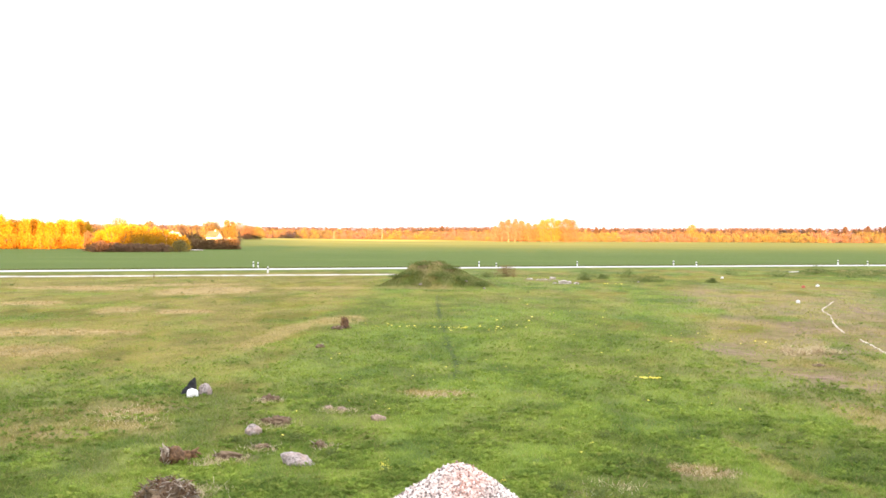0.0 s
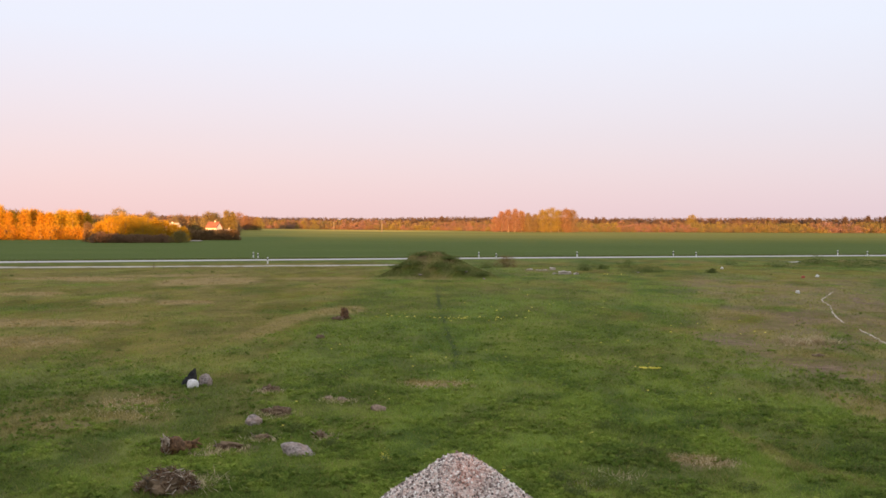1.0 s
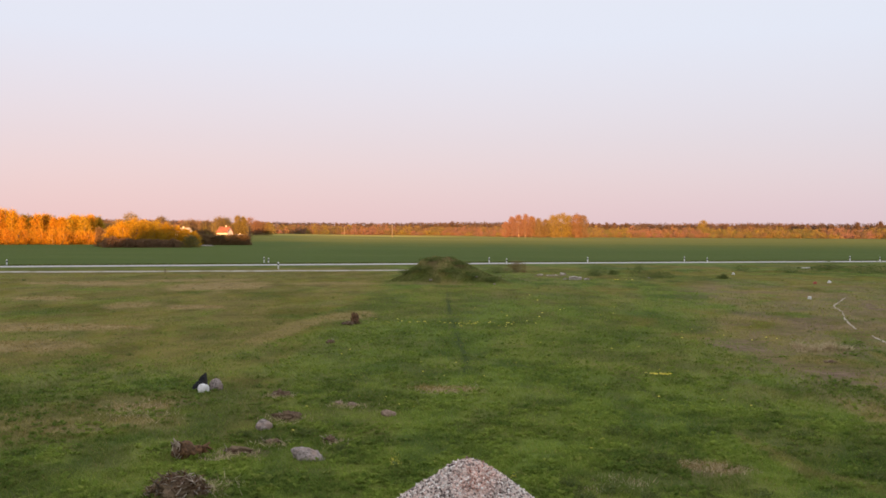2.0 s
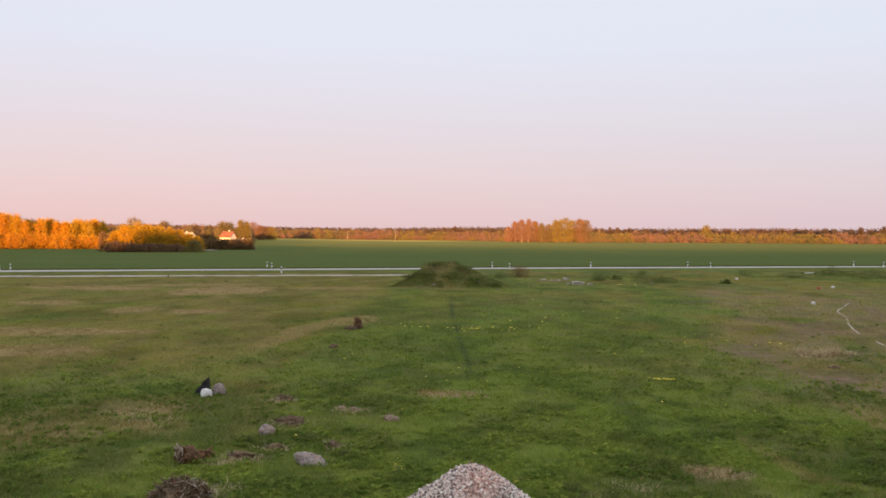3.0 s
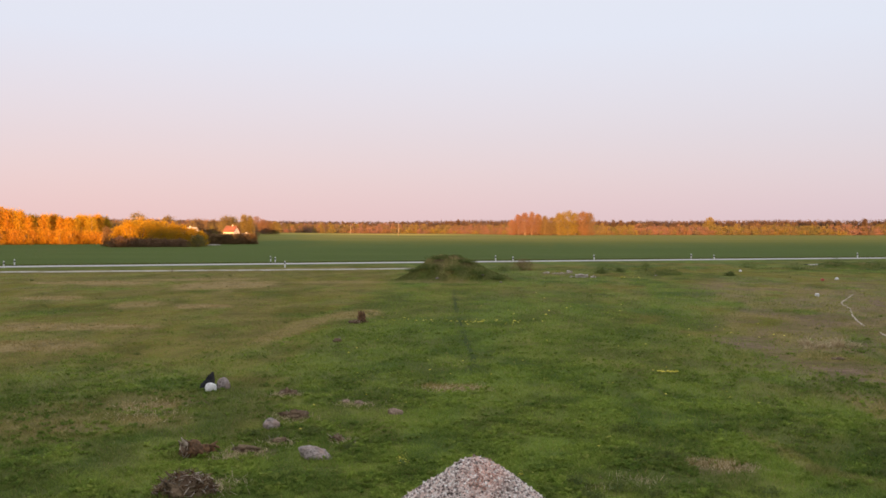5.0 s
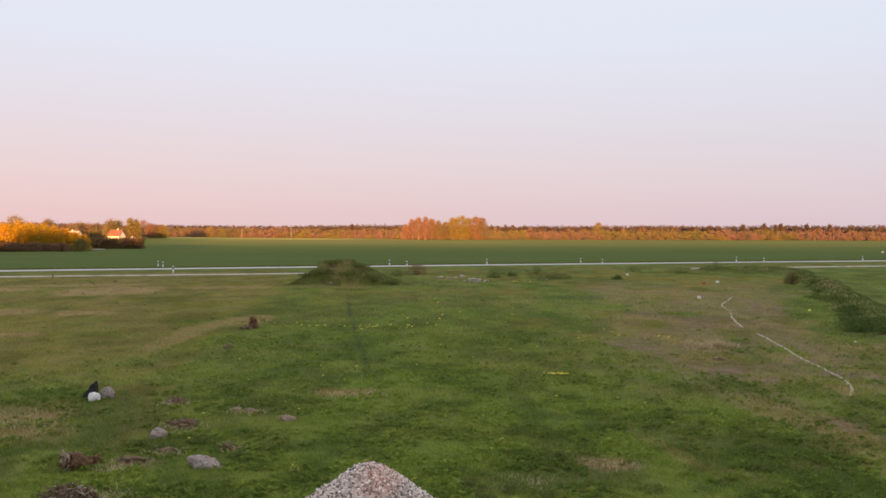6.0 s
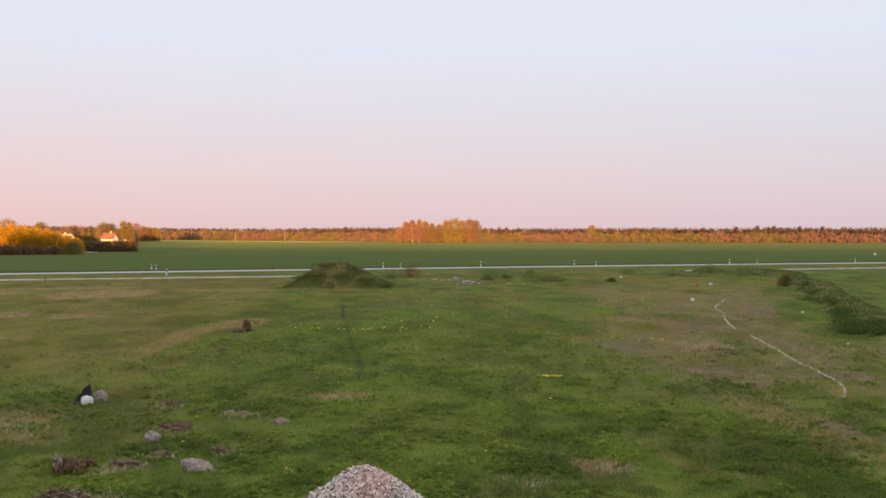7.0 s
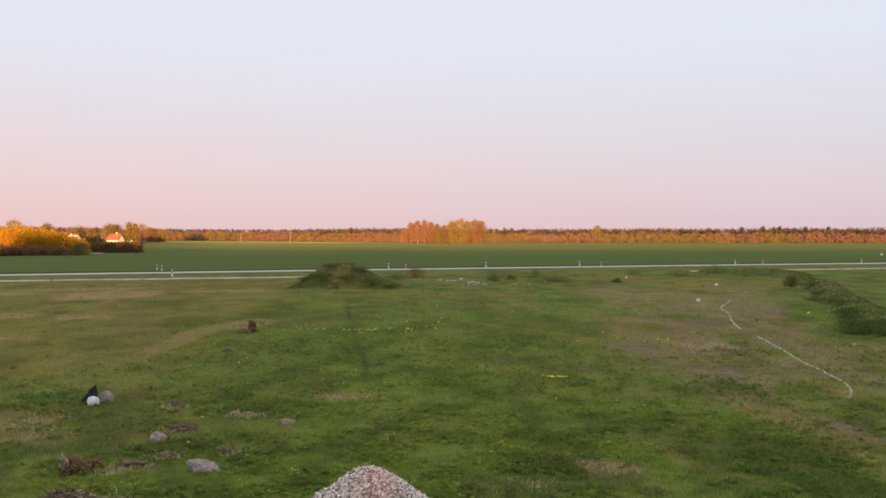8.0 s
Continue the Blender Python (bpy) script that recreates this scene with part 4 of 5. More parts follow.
stone((31.9, 81.5), 0.26, 0.2, 0.24, 26, M_YELLOW, "yellow lump lying in weeds by the bank", name="yellow_lump")
stone((35.6, 128.0), 0.5, 0.4, 0.45, 27, M_RED, "faded red plastic lump on the meadow", name="red_lump")
stone((25.2, 57.2), 0.18, 0.15, 0.18, 28, M_WHITESTONE, "small white stone at the foot of the bank", name="white_stone")
for k, (x, y, s) in enumerate(((-14.2, 117.2, 0.42), (-6.2, 117.5, 0.34), (-8.6, 119.2, 0.36), (15.5, 141.0, 0.4))):
    stone((x, y), s, 0.7 * s, 0.6 * s, 31 + k, M_STONE, "pale stone at the foot of the mound" if k < 3 else "pale stone in far weeds", name="fieldstone")


def sheet(at):
    """A crumpled black plastic sheet that stands up to a point."""
    bm = bmesh.new()
    bmesh.ops.create_grid(bm, x_segments=16, y_segments=12, size=0.5)
    for v in bm.verts:
        x, y = v.co.x, v.co.y
        p = max(0, 1 - math.hypot((x - 0.2) / 0.26, y / 0.34))
        low = max(0, 1 - math.hypot((x + 0.02) / 0.5, y / 0.42))
        v.co.z = 0.42 * p ** 0.7 + 0.42 * low ** 0.55 + 0.12 * noise.noise(Vector((x * 7, y * 7, 2))) + 0.06 * noise.noise(Vector((x * 17, y * 17, 2))) + 0.03
        v.co.x = x * 0.66 + 0.12 * p
        v.co.y = y * 0.7
    r = bmesh.ops.extrude_face_region(bm, geom=bm.faces[:])
    for g in r["geom"]:
        if isinstance(g, bmesh.types.BMVert):
            g.co.z -= 0.02
    me = bpy.data.meshes.new("plastic_sheet")
    bm.to_mesh(me)
    bm.free()
    me.materials.append(M_SHEET)
    ob = new("plastic_sheet", me)
    ob.matrix_world = pose(at[0], at[1], ground_z(*at) - 0.02, 0, 0, 8)
    tagged(ob, "crumpled black plastic sheet behind a white stone", "plastic sheet")


sheet((-14.15, 37.4))


def stump(at, length, radius, turn, seed, label, upright=False, roots=6):
    """A torn-out tree stump: body, split pale end and broken roots."""
    rng = random.Random(seed)
    top = thing("tree_stump", (at[0], at[1], ground_z(*at) - 0.06), label, "tree stump", turn=turn)
    bm = bmesh.new()
    pts, rad = [], []
    for k in range(13):
        t = k / 12
        p = Vector((-length / 2 + length * t, 0, radius * (0.88 - 0.5 * t))) if not upright else Vector((0.1 * t, 0, length * t - 0.05))
        pts.append(p)
        rad.append(radius * (1.0 - 0.42 * t if not upright else 1.15 - 0.45 * t))
    tube(bm, pts, rad, 24)
    for v in bm.verts:
        v.co += 0.34 * radius * noise.noise_vector(v.co * 4 + Vector((seed, 0, 0))) + 0.16 * radius * noise.noise_vector(v.co * 13)
    part("trunk", bm, M_WOOD, top)
    end = pts[0] if not upright else pts[-1]
    d = (pts[0] - pts[1]).normalized() if not upright else Vector((0, 0, 1))
    bm = bmesh.new()
    tube(bm, [end - 0.06 * d, end + 0.03 * d], [radius * (0.88 if not upright else 0.66), radius * (0.80 if not upright else 0.58)], 14)
    for v in bm.verts:
        v.co += 0.2 * radius * noise.noise_vector(v.co * 8)
    part("split_end", bm, M_WOOD if upright else M_PALEWOOD, top, "" if upright else "pale split wood")
    if not upright:
        # solid dark disc on the split end stands in for its shaded hole
        bm = tube(bmesh.new(), [end - 0.02 * d, end + 0.045 * d], [radius * 0.62, radius * 0.56], 14)
        for v in bm.verts:
            v.co += 0.2 * radius * noise.noise_vector(v.co * 9)
        part("hollow_disc", bm, M_SOIL, top, "dark disc in place of the shaded hole")
    for k in range(7):
        o = Vector((rng.uniform(-0.12, 0.06), rng.uniform(-0.7, 0.7) * radius, rng.uniform(0.3, 0.85) * radius))
        s = (end + o) if not upright else end + Vector((o.x * 2, o.y, -0.05))
        q = s + d * rng.uniform(0.02, 0.08) + Vector((0, 0, rng.uniform(0.04, 0.14)))
        part("splinter", tube(bmesh.new(), [s - 0.08 * d, s, q], [0.05 * rng.uniform(0.6, 1.2), 0.04, 0.012], 5), M_WOOD if upright else M_PALEWOOD, top, "" if upright else "pale split wood", False)
    for k in range(roots):
        s = pts[-1] if not upright else Vector((0, 0, 0.15))
        ang = 2 * math.pi * k / roots + rng.uniform(-0.4, 0.4)
        if upright:
            way = 0.75 * Vector((math.cos(ang), math.sin(ang), rng.uniform(0.0, 1.3)))
        else:
            way = Vector((0.9, 0.8 * math.cos(ang), 0.7 * math.sin(ang) + 0.05))
        L = length * (rng.uniform(0.45, 0.9) if upright else rng.uniform(0.22, 0.5))
        q = [s + 0.1 * way, s + 0.5 * L * way + Vector((0, 0, rng.uniform(-0.05, 0.12))), s + L * way + Vector((0, 0, rng.uniform(-0.15, 0.05)))]
        q = [Vector((p.x, p.y, max(p.z, 0.03))) for p in q]
        part("root", tube(bmesh.new(), q, [radius * 0.34, radius * 0.2, 0.015], 7), M_WOOD, top)
    return top


stump((-10.26, 26.15), 0.72, 0.31, 48, 2, "brown torn-out tree stump with a pale split end", roots=7)
stump((-13.4, 65.4), 0.85, 0.28, 70, 5, "dark reddish tree stump with broken roots", True, 16)


def clod(at, sx, sy, sz, seed, label, sticks=14):
    """A clod of soil and turf with dead stems in it."""
    rng = random.Random(seed)
    top = thing("soil_clod", (at[0], at[1], ground_z(*at) - 0.03), label, "soil clod", "clods on the meadow")
    part("soil", lump(0.85 * sx, sy, 1.1 * sz, seed, 0.7, 3, 0.22, 2.4), M_SOIL, top)
    bm = bmesh.new()
    for k in range(sticks):
        a, e = rng.uniform(0, 6.28), rng.uniform(0.1, 1.2)
        p = Vector((rng.uniform(-0.4, 0.4) * sx, rng.uniform(-0.4, 0.4) * sy, rng.uniform(0.25, 0.55) * sz))
        d = Vector((math.cos(a) * math.cos(e), math.sin(a) * math.cos(e), math.sin(e))) * rng.uniform(0.12, 0.3)
        tube(bm, [p, p + 0.6 * d, p + d + Vector((0, 0, -0.03))], [0.012, 0.009, 0.004], 5)
    part("dead_stem", bm, M_PALEWOOD, top, "dead straw-coloured stems")


clod((-8.9, 31.9), 0.95, 0.5, 0.34, 41, "brown clod of soil with dead stems in the grass")
clod((-10.4, 36.2), 0.75, 0.4, 0.30, 42, "brown clod of soil with pale dead stems")
clod((-6.6, 28.6), 0.42, 0.3, 0.26, 43, "small brown clod with pale dead stems", 8)
clod((-9.0, 26.9), 0.9, 0.45, 0.24, 44, "flat brown clod of bare soil in the grass", 10)
clod((-12.4, 53.6), 0.6, 0.4, 0.25, 45, "small dark clod of soil in the meadow", 6)
clod((-8.35, 28.2), 0.6, 0.35, 0.22, 46, "flat brown clod of bare soil in the grass", 8)
clod((-13.7, 64.8), 1.0, 0.5, 0.30, 47, "flat heap of soil beside a stump", 8)
clod((14.6, 49.6), 0.7, 0.4, 0.16, 48, "dark clod of soil beside a bare patch", 4)


def brush_heap(at):
    """A heap of dead branches and roots on soil."""
    rng = random.Random(12)
    top = thing("brush_heap", (at[0], at[1], ground_z(*at) - 0.05), "heap of dead brown branches and roots on soil", "brush heap")
    part("soil", lump(1.15, 1.0, 0.62, 51, 0.5, 4, 0.2, 1.8), M_SOIL, top)
    for k in range(290):
        a, e = rng.uniform(0, 6.28), rng.uniform(-0.2, 0.9)
        r = 0.74 * rng.uniform(0, 1) ** 0.45
        b = rng.uniform(0, 6.28)
        p = Vector((r * 1.05 * math.cos(b), r * 0.9 * math.sin(b), 0.04 + 0.5 * (1 - (r / 0.8) ** 2) + rng.uniform(0.0, 0.06)))
        d = Vector((math.cos(a) * math.cos(e), math.sin(a) * math.cos(e), math.sin(e))) * rng.uniform(0.08, 0.3)
        bend = Vector((rng.uniform(-0.1, 0.1), rng.uniform(-0.1, 0.1), rng.uniform(-0.05, 0.08)))
        th = rng.uniform(0.006, 0.020)
        q = [p - 0.3 * d, p + 0.3 * d + bend, p + d]
        q = [Vector((s.x, s.y, max(s.z, 0.03))) for s in q]
        part("branch", tube(bmesh.new(), q, [th, 0.8 * th, 0.3 * th], 6), (M_WOOD, M_SOIL, M_PALEWOOD, M_WOOD, M_SOIL, M_BARK)[k % 6], top)


brush_heap((-8.85, 21.9))


def stake(at, h):
    top = thing("wooden_stake", (at[0], at[1], ground_z(*at) - 0.1), "thin dark wooden stake standing by the track", "stake")
    part("shaft", tube(bmesh.new(), [(0, 0, 0), (0.02, 0, 0.5 * h), (0.05, 0, h)], [0.06, 0.055, 0.045], 8), M_WOOD, top)
    part("tip", tube(bmesh.new(), [(0.05, 0, h - 0.01), (0.056, 0, h + 0.07)], [0.045, 0.012], 8), M_PALEWOOD, top, "pale cut tip")


stake((-59.5, 142.0), 0.95)
stone((-25.4, 160.5), 0.6, 0.4, 0.4, 35, M_REDSTONE, "reddish stone near the mound", name="fieldstone")
stone((-23.6, 159.5), 0.5, 0.4, 0.36, 36, M_REDSTONE, "reddish stone near the mound", name="fieldstone")
stone((174.0, 371.0), 1.0, 0.8, 0.8, 37, M_WHITESTONE, "white stone lying in the crop field", name="white_stone")


# ---------------------------------------------------------------- rubble, pipe
def slab(at, sx, sy, sz, turn, tilt, seed, label):
    bm = box(bmesh.new(), -sx / 2, -sy / 2, 0, sx / 2, sy / 2, sz)
    bmesh.ops.subdivide_edges(bm, edges=bm.edges[:], cuts=4, use_grid_fill=True)
    for v in bm.verts:
        v.co += 0.14 * noise.noise_vector(v.co * 1.7 + Vector((seed, 0, 0))) + 0.05 * noise.noise_vector(v.co * 6)
    me = bpy.data.meshes.new("concrete_slab")
    bm.to_mesh(me)
    bm.free()
    me.materials.append(M_CONCRETE)
    ob = new("concrete_slab", me)
    ob.matrix_world = pose(at[0], at[1], ground_z(*at) - 0.12, tilt, 0, turn)
    tagged(ob, label, "concrete slab", "rubble on the meadow")


slab((4.4, 133.5), 1.7, 0.9, 0.55, 8, 6, 1, "broken pale concrete slab lying on the meadow")
slab((3.0, 133.3), 0.6, 0.5, 0.35, 30, 0, 2, "small pale piece of broken concrete")
slab((6.0, 133.6), 0.7, 0.5, 0.35, -20, 0, 3, "small pale piece of broken concrete")
slab((1.2, 146.5), 1.5, 0.6, 0.2, 10, 0, 4, "flat broken concrete slab half in the soil")
slab((-0.6, 148.5), 0.9, 0.6, 0.25, -8, 0, 5, "flat broken concrete slab half in the soil")
slab((3.0, 149.5), 0.8, 0.6, 0.4, 15, 4, 6, "broken pale concrete slab lying on the meadow")


def trodden_path(points, width, label):
    """A narrow worn path of bare sand, uneven in width, running out to nothing at its ends."""
    n = 240
    t = np.linspace(0, 1, n)
    k = np.linspace(0, 1, len(points))
    px, py = np.array([p[0] for p in points]), np.array([p[1] for p in points])
    x, y = np.interp(t, k, px), np.interp(t, k, py)
    for _ in range(260):
        x[1:-1], y[1:-1] = (x[:-2] + 2 * x[1:-1] + x[2:]) / 4, (y[:-2] + 2 * y[1:-1] + y[2:]) / 4
    x = x + 0.14 * (fbm(y / 1.2, y * 0, 95, 3) - 0.5)
    tx, ty = np.gradient(x), np.gradient(y)
    d = np.hypot(tx, ty)
    nx, ny = -ty / d, tx / d
    w = width * (0.45 + 1.1 * fbm(t * 34, t * 0, 96, 3)) * np.clip(np.minimum(t, 1 - t) / 0.06 + 0.15, 0, 1)
    off = np.array([-0.6, -0.3, 0.0, 0.3, 0.6])
    gx, gy = x[:, None] + nx[:, None] * off * w[:, None], y[:, None] + ny[:, None] * off * w[:, None]
    z = terrain(gx.ravel(), gy.ravel()).reshape(gx.shape) + np.array([-0.02, 0.035, 0.045, 0.035, -0.02])
    idx = np.arange(gx.size).reshape(gx.shape)
    f = np.stack([idx[:-1, :-1], idx[1:, :-1], idx[1:, 1:], idx[:-1, 1:]], -1).reshape(-1, 4)[:, ::-1]
    me = quick_mesh("footpath", np.stack([gx.ravel(), gy.ravel(), z.ravel()], -1), f, M_SAND, True)
    tagged(new("footpath", me), label, "footpath", kind="structure")


trodden_path([(31.0, 100.5), (29.0, 95.5), (27.0, 90.5), (25.6, 86.4), (25.0, 81.5), (22.8, 74.0), (21.6, 67.8), (21.3, 66.6)], 0.14, "narrow pale trodden path winding over the far meadow")
trodden_path([(20.9, 62.4), (20.2, 56.6), (19.4, 51.4), (18.9, 47.2), (18.4, 43.8), (18.0, 41.6), (17.4, 39.8), (16.6, 38.0)], 0.14, "narrow pale trodden path across bare ground")


# ---------------------------------------------------------------- shrubs and weeds
def shrub(at, h, w, seed, label, tint, leaves, leaf, material, name="shrub", stem=M_TWIGS):
    rng = np.random.default_rng(seed)
    top = thing(name, (at[0], at[1], on_mound(*at) - 0.03), label, name)
    c = crown_centres(rng, h, w, "bush", 40)
    bm = bmesh.new()
    for k in range(16):
        t = c[k]
        tube(bm, [(0.1 * t[0], 0.1 * t[1], 0), (0.5 * t[0], 0.5 * t[1], 0.6 * t[2]), tuple(t)], [0.03, 0.02, 0.006], 5)
    part("stem", bm, stem, top)
    v = leaf_cloud(rng, c, 0.06 * (h + w), leaves, leaf)
    v[:, 2] = np.maximum(v[:, 2], 0.02)
    me = quick_mesh("foliage", v, np.arange(len(v)).reshape(-1, 3), material)
    give(me, "tint", np.clip(tint + rng.normal(0, 0.1, len(v) // 3), 0, 1).repeat(3))
    part("foliage", me, None, top)
    return top


shrub((-4.6, 156.0), 1.7, 4.2, 61, "leafless brown shrub beside the mound", 0.6, 2200, 0.11, M_LEAF_BROWN)
shrub((-7.6, 153.5), 0.8, 5.2, 64, "low green weeds beside a brown shrub", 0.55, 1500, 0.12, M_WEEDS, "weed_clump", M_STEM)
shrub((47.2, 126.5), 1.8, 1.7, 62, "dense brown-green shrub on the bank", 0.25, 1500, 0.12, M_WEEDS)
shrub((47.4, 127.2), 1.8, 1.9, 63, "green shrub on the bank", 0.4, 1500, 0.13, M_WEEDS)
for k, (x, y, h, w) in enumerate(((15.0, 141.5, 0.9, 5.0), (17.4, 143.0, 0.8, 4.0), (7.8, 146.0, 0.6, 2.4), (11.0, 152.0, 0.7, 2.2), (9.0, 158.0, 0.7, 6.0), (16.0, 160.0, 1.0, 5.0), (26.0, 140.0, 0.6, 1.6), (29.4, 65.5, 0.3, 2.4), (30.4, 67.6, 0.3, 2.6), (29.9, 63.6, 0.3, 2.4), (34.2, 79.0, 0.5, 2.6), (37.2, 88.0, 0.55, 2.8), (38.8, 93.5, 0.5, 2.6), (42.2, 105.0, 0.5, 3.0), (44.6, 113.0, 0.5, 3.0),
        (30.8, 65.6, 0.3, 2.6), (29.4, 61.4, 0.3, 2.2), (-15.8, 119.6, 0.32, 3.0), (-12.0, 118.8, 0.32, 3.2), (-9.2, 119.2, 0.32, 3.0), (-17.6, 121.0, 0.3, 2.6), (-14.4, 120.6, 0.32, 3.2), (-11.0, 121.0, 0.32, 3.0), (-6.8, 119.0, 0.3, 2.6), (-12.6, 122.6, 0.3, 2.6), (30.5, 57.0, 0.6, 2.6), (29.0, 52.0, 0.5, 2.4), (53.0, 163.0, 1.4, 7.0), (57.0, 168.0, 1.4, 7.0), (49.5, 170.0, 1.2, 6.0), (42.0, 165.0, 0.9, 6.0), (35.0, 172.0, 0.9, 6.0), (39.4, 99.0, 0.35, 2.4))):
    shrub((x, y), h, w, 70 + k, "low clump of dark green weeds", 0.95 if x > 28 and y < 80 else 0.72, 1300, 0.11, M_WEEDS, "weed_clump", M_STEM)


for k, (x, y, h, w) in enumerate(((29.8, 66.8, 0.25, 3.0), (31.0, 70.0, 0.28, 3.2), (32.2, 73.2, 0.28, 3.0), (29.0, 64.0, 0.22, 2.6), (33.6, 77.0, 0.22, 2.6))):
    shrub((x, y), h, w, 120 + k, "dark green nettles on the bank", 1.0, 1800, 0.10, M_WEEDS, "weed_clump", M_STEM)
for k, (x, y, h, w) in enumerate(((1.0, 22.6, 0.30, 0.8), (1.7, 23.4, 0.28, 0.8), (0.7, 23.8, 0.26, 0.9), (2.6, 22.9, 0.26, 0.7), (5.3, 23.8, 0.2, 0.9), (-8.7, 28.7, 0.26, 0.9), (-9.6, 29.1, 0.24, 0.8), (-6.0, 27.5, 0.22, 0.7), (-7.6, 29.6, 0.24, 0.9), (3.4, 27.2, 0.24, 1.0), (2.4, 30.6, 0.24, 1.2), (8.4, 31.0, 0.22, 1.2), (9.6, 28.6, 0.24, 1.2), (8.9, 26.0, 0.24, 1.0))):
    shrub((x, y), h, w, 130 + k, "low dark green nettle clump in the near grass", 0.7, 700, 0.05, M_WEEDS, "weed_clump", M_STEM)


shrub((-4.1, 25.6), 0.34, 0.34, 160, "tall flowering weed with bright yellow flowers", 0.5, 90, 0.035, M_YELLOW, "flowering_weed", M_STEM)
shrub((-0.75, 24.6), 0.22, 0.2, 161, "small flowering weed with bright yellow flowers", 0.5, 30, 0.035, M_YELLOW, "flowering_weed", M_STEM)


# ---------------------------------------------------------------- grass and flowers
def sector(rng, n, a0, a1, d0, d1, power):
    a = np.radians(rng.uniform(a0, a1, n))
    u = rng.uniform(0, 1, n)
    d = d0 * (d1 / d0) ** (u ** power)
    return d * np.sin(a), d * np.cos(a), d


def meadow_grass():
    rng = np.random.default_rng(21)
    n = 800000
    x, y, d = sector(rng, n, -35, 29, 18.0, 182.0, 1.2)
    lush, dry, bare, wet = cover(x, y)
    tuft = 0.5 * fbm(x / 0.9, y / 0.9, 55, 3) + 0.5 * fbm(x / 0.28, y / 0.28, 56, 2)
    keep = rng.uniform(0, 1, n) < (1 - 0.92 * bare) * (1 - 0.95 * wet) * (0.4 + 0.8 * smooth(0.38, 0.7, tuft))
    keep &= y < track_y(x) - 3
    keep &= np.hypot(x + 1.36, y - 16.97) > 3.9
    x, y, d, lush, dry, tuft = x[keep], y[keep], d[keep], lush[keep], dry[keep], tuft[keep]
    m = len(x)
    h = (0.04 + 0.05 * lush + 0.03 * dry + 0.20 * np.clip(tuft - 0.5, 0, 1)) * rng.uniform(0.5, 1.6, m) * (1 - 0.3 * smooth(50, 120, d))
    w = np.maximum(0.009, 0.00036 * d) * rng.uniform(0.7, 1.6, m)
    a, lean = rng.uniform(0, 2 * np.pi, m), rng.uniform(0.3, 1.6, m)
    b = rng.uniform(0, 2 * np.pi, m)
    z = terrain(x, y) - 0.01
    p0 = np.stack([x - w * np.cos(a), y - w * np.sin(a), z], -1)
    p1 = np.stack([x + w * np.cos(a), y + w * np.sin(a), z], -1)
    p2 = np.stack([x + h * lean * np.cos(b), y + h * lean * np.sin(b), z + h], -1)
    v = np.stack([p0, p1, p2], 1).reshape(-1, 3)
    me = quick_mesh("meadow_grass", v, np.arange(len(v)).reshape(-1, 3), M_BLADES)
    mix = np.clip(dry * 0.85 + 0.22 * (1 - lush) * rng.uniform(0, 1, m) + (rng.uniform(0, 1, m) < 0.05) * 0.6, 0, 1)
    give(me, "dry", mix.repeat(3))
    give(me, "tone", np.clip(tone(x, y) + rng.normal(0, 0.12, m), 0, 1).repeat(3))
    tagged(new("meadow_grass", me), "short green meadow grass with dry straw between", "grass", kind="stuff")


meadow_grass()


def bank_grass(name, at, fn, rx, ry, n, seed, label):
    rng = np.random.default_rng(seed)
    u, v = rng.uniform(-rx, rx, n), rng.uniform(-ry, ry, n)
    h0 = fn(u, v)
    keep = rng.uniform(0, 1, n) < smooth(0.0, 0.5, h0)
    u, v, h0 = u[keep], v[keep], h0[keep]
    x, y = at[0] + u, at[1] + v
    m = len(x)
    clump = fbm(x / 1.5, y / 1.5, 57, 3)
    h = ((0.10 if at is MOUND else 0.12) + (0.35 if at is MOUND else 0.42) * np.clip(clump - 0.42, 0, 1)) * rng.uniform(0.5, 1.5, m) * (0.4 + 0.6 * smooth(0.05, 0.6, h0))
    w = 0.04 * rng.uniform(0.7, 1.4, m)
    a, b, lean = rng.uniform(0, 6.28, m), rng.uniform(0, 6.28, m), rng.uniform(0.2, 1.0, m)
    z = terrain(x, y) + h0 - 0.07
    p = np.stack([np.stack([x - w * np.cos(a), y - w * np.sin(a), z], -1), np.stack([x + w * np.cos(a), y + w * np.sin(a), z], -1),
                  np.stack([x + h * lean * np.cos(b), y + h * lean * np.sin(b), z + h], -1)], 1).reshape(-1, 3)
    me = quick_mesh(name, p, np.arange(len(p)).reshape(-1, 3), M_WEEDS)
    crest = smooth(0.55, 1.0, h0 / h0.max()) if at is MOUND else smooth(-0.9, 0.6, x - bank_line(y))
    green = (0.47 if at is MOUND else 1.0) + 0.6 * (fbm(x / 1.8, y / 1.8, 88, 3) - 0.5) - (0.62 if at is MOUND else 0.30) * crest * smooth(0.35, 0.6, fbm(x / 2.2 + 9, y / 1.2, 89, 4)) + rng.normal(0, 0.08, m)
    give(me, "tint", np.clip(green, 0, 1).repeat(3))
    tagged(new(name, me), label, "grass", kind="stuff")


bank_grass("mound_grass", MOUND, mound_h, 12.0, 9.5, 60000, 31, "rough green weeds covering the earth mound")
bank_grass("bank_grass", BANK, bank_h, 36.0, 76.0, 220000, 32, "rough green weeds covering the long bank")


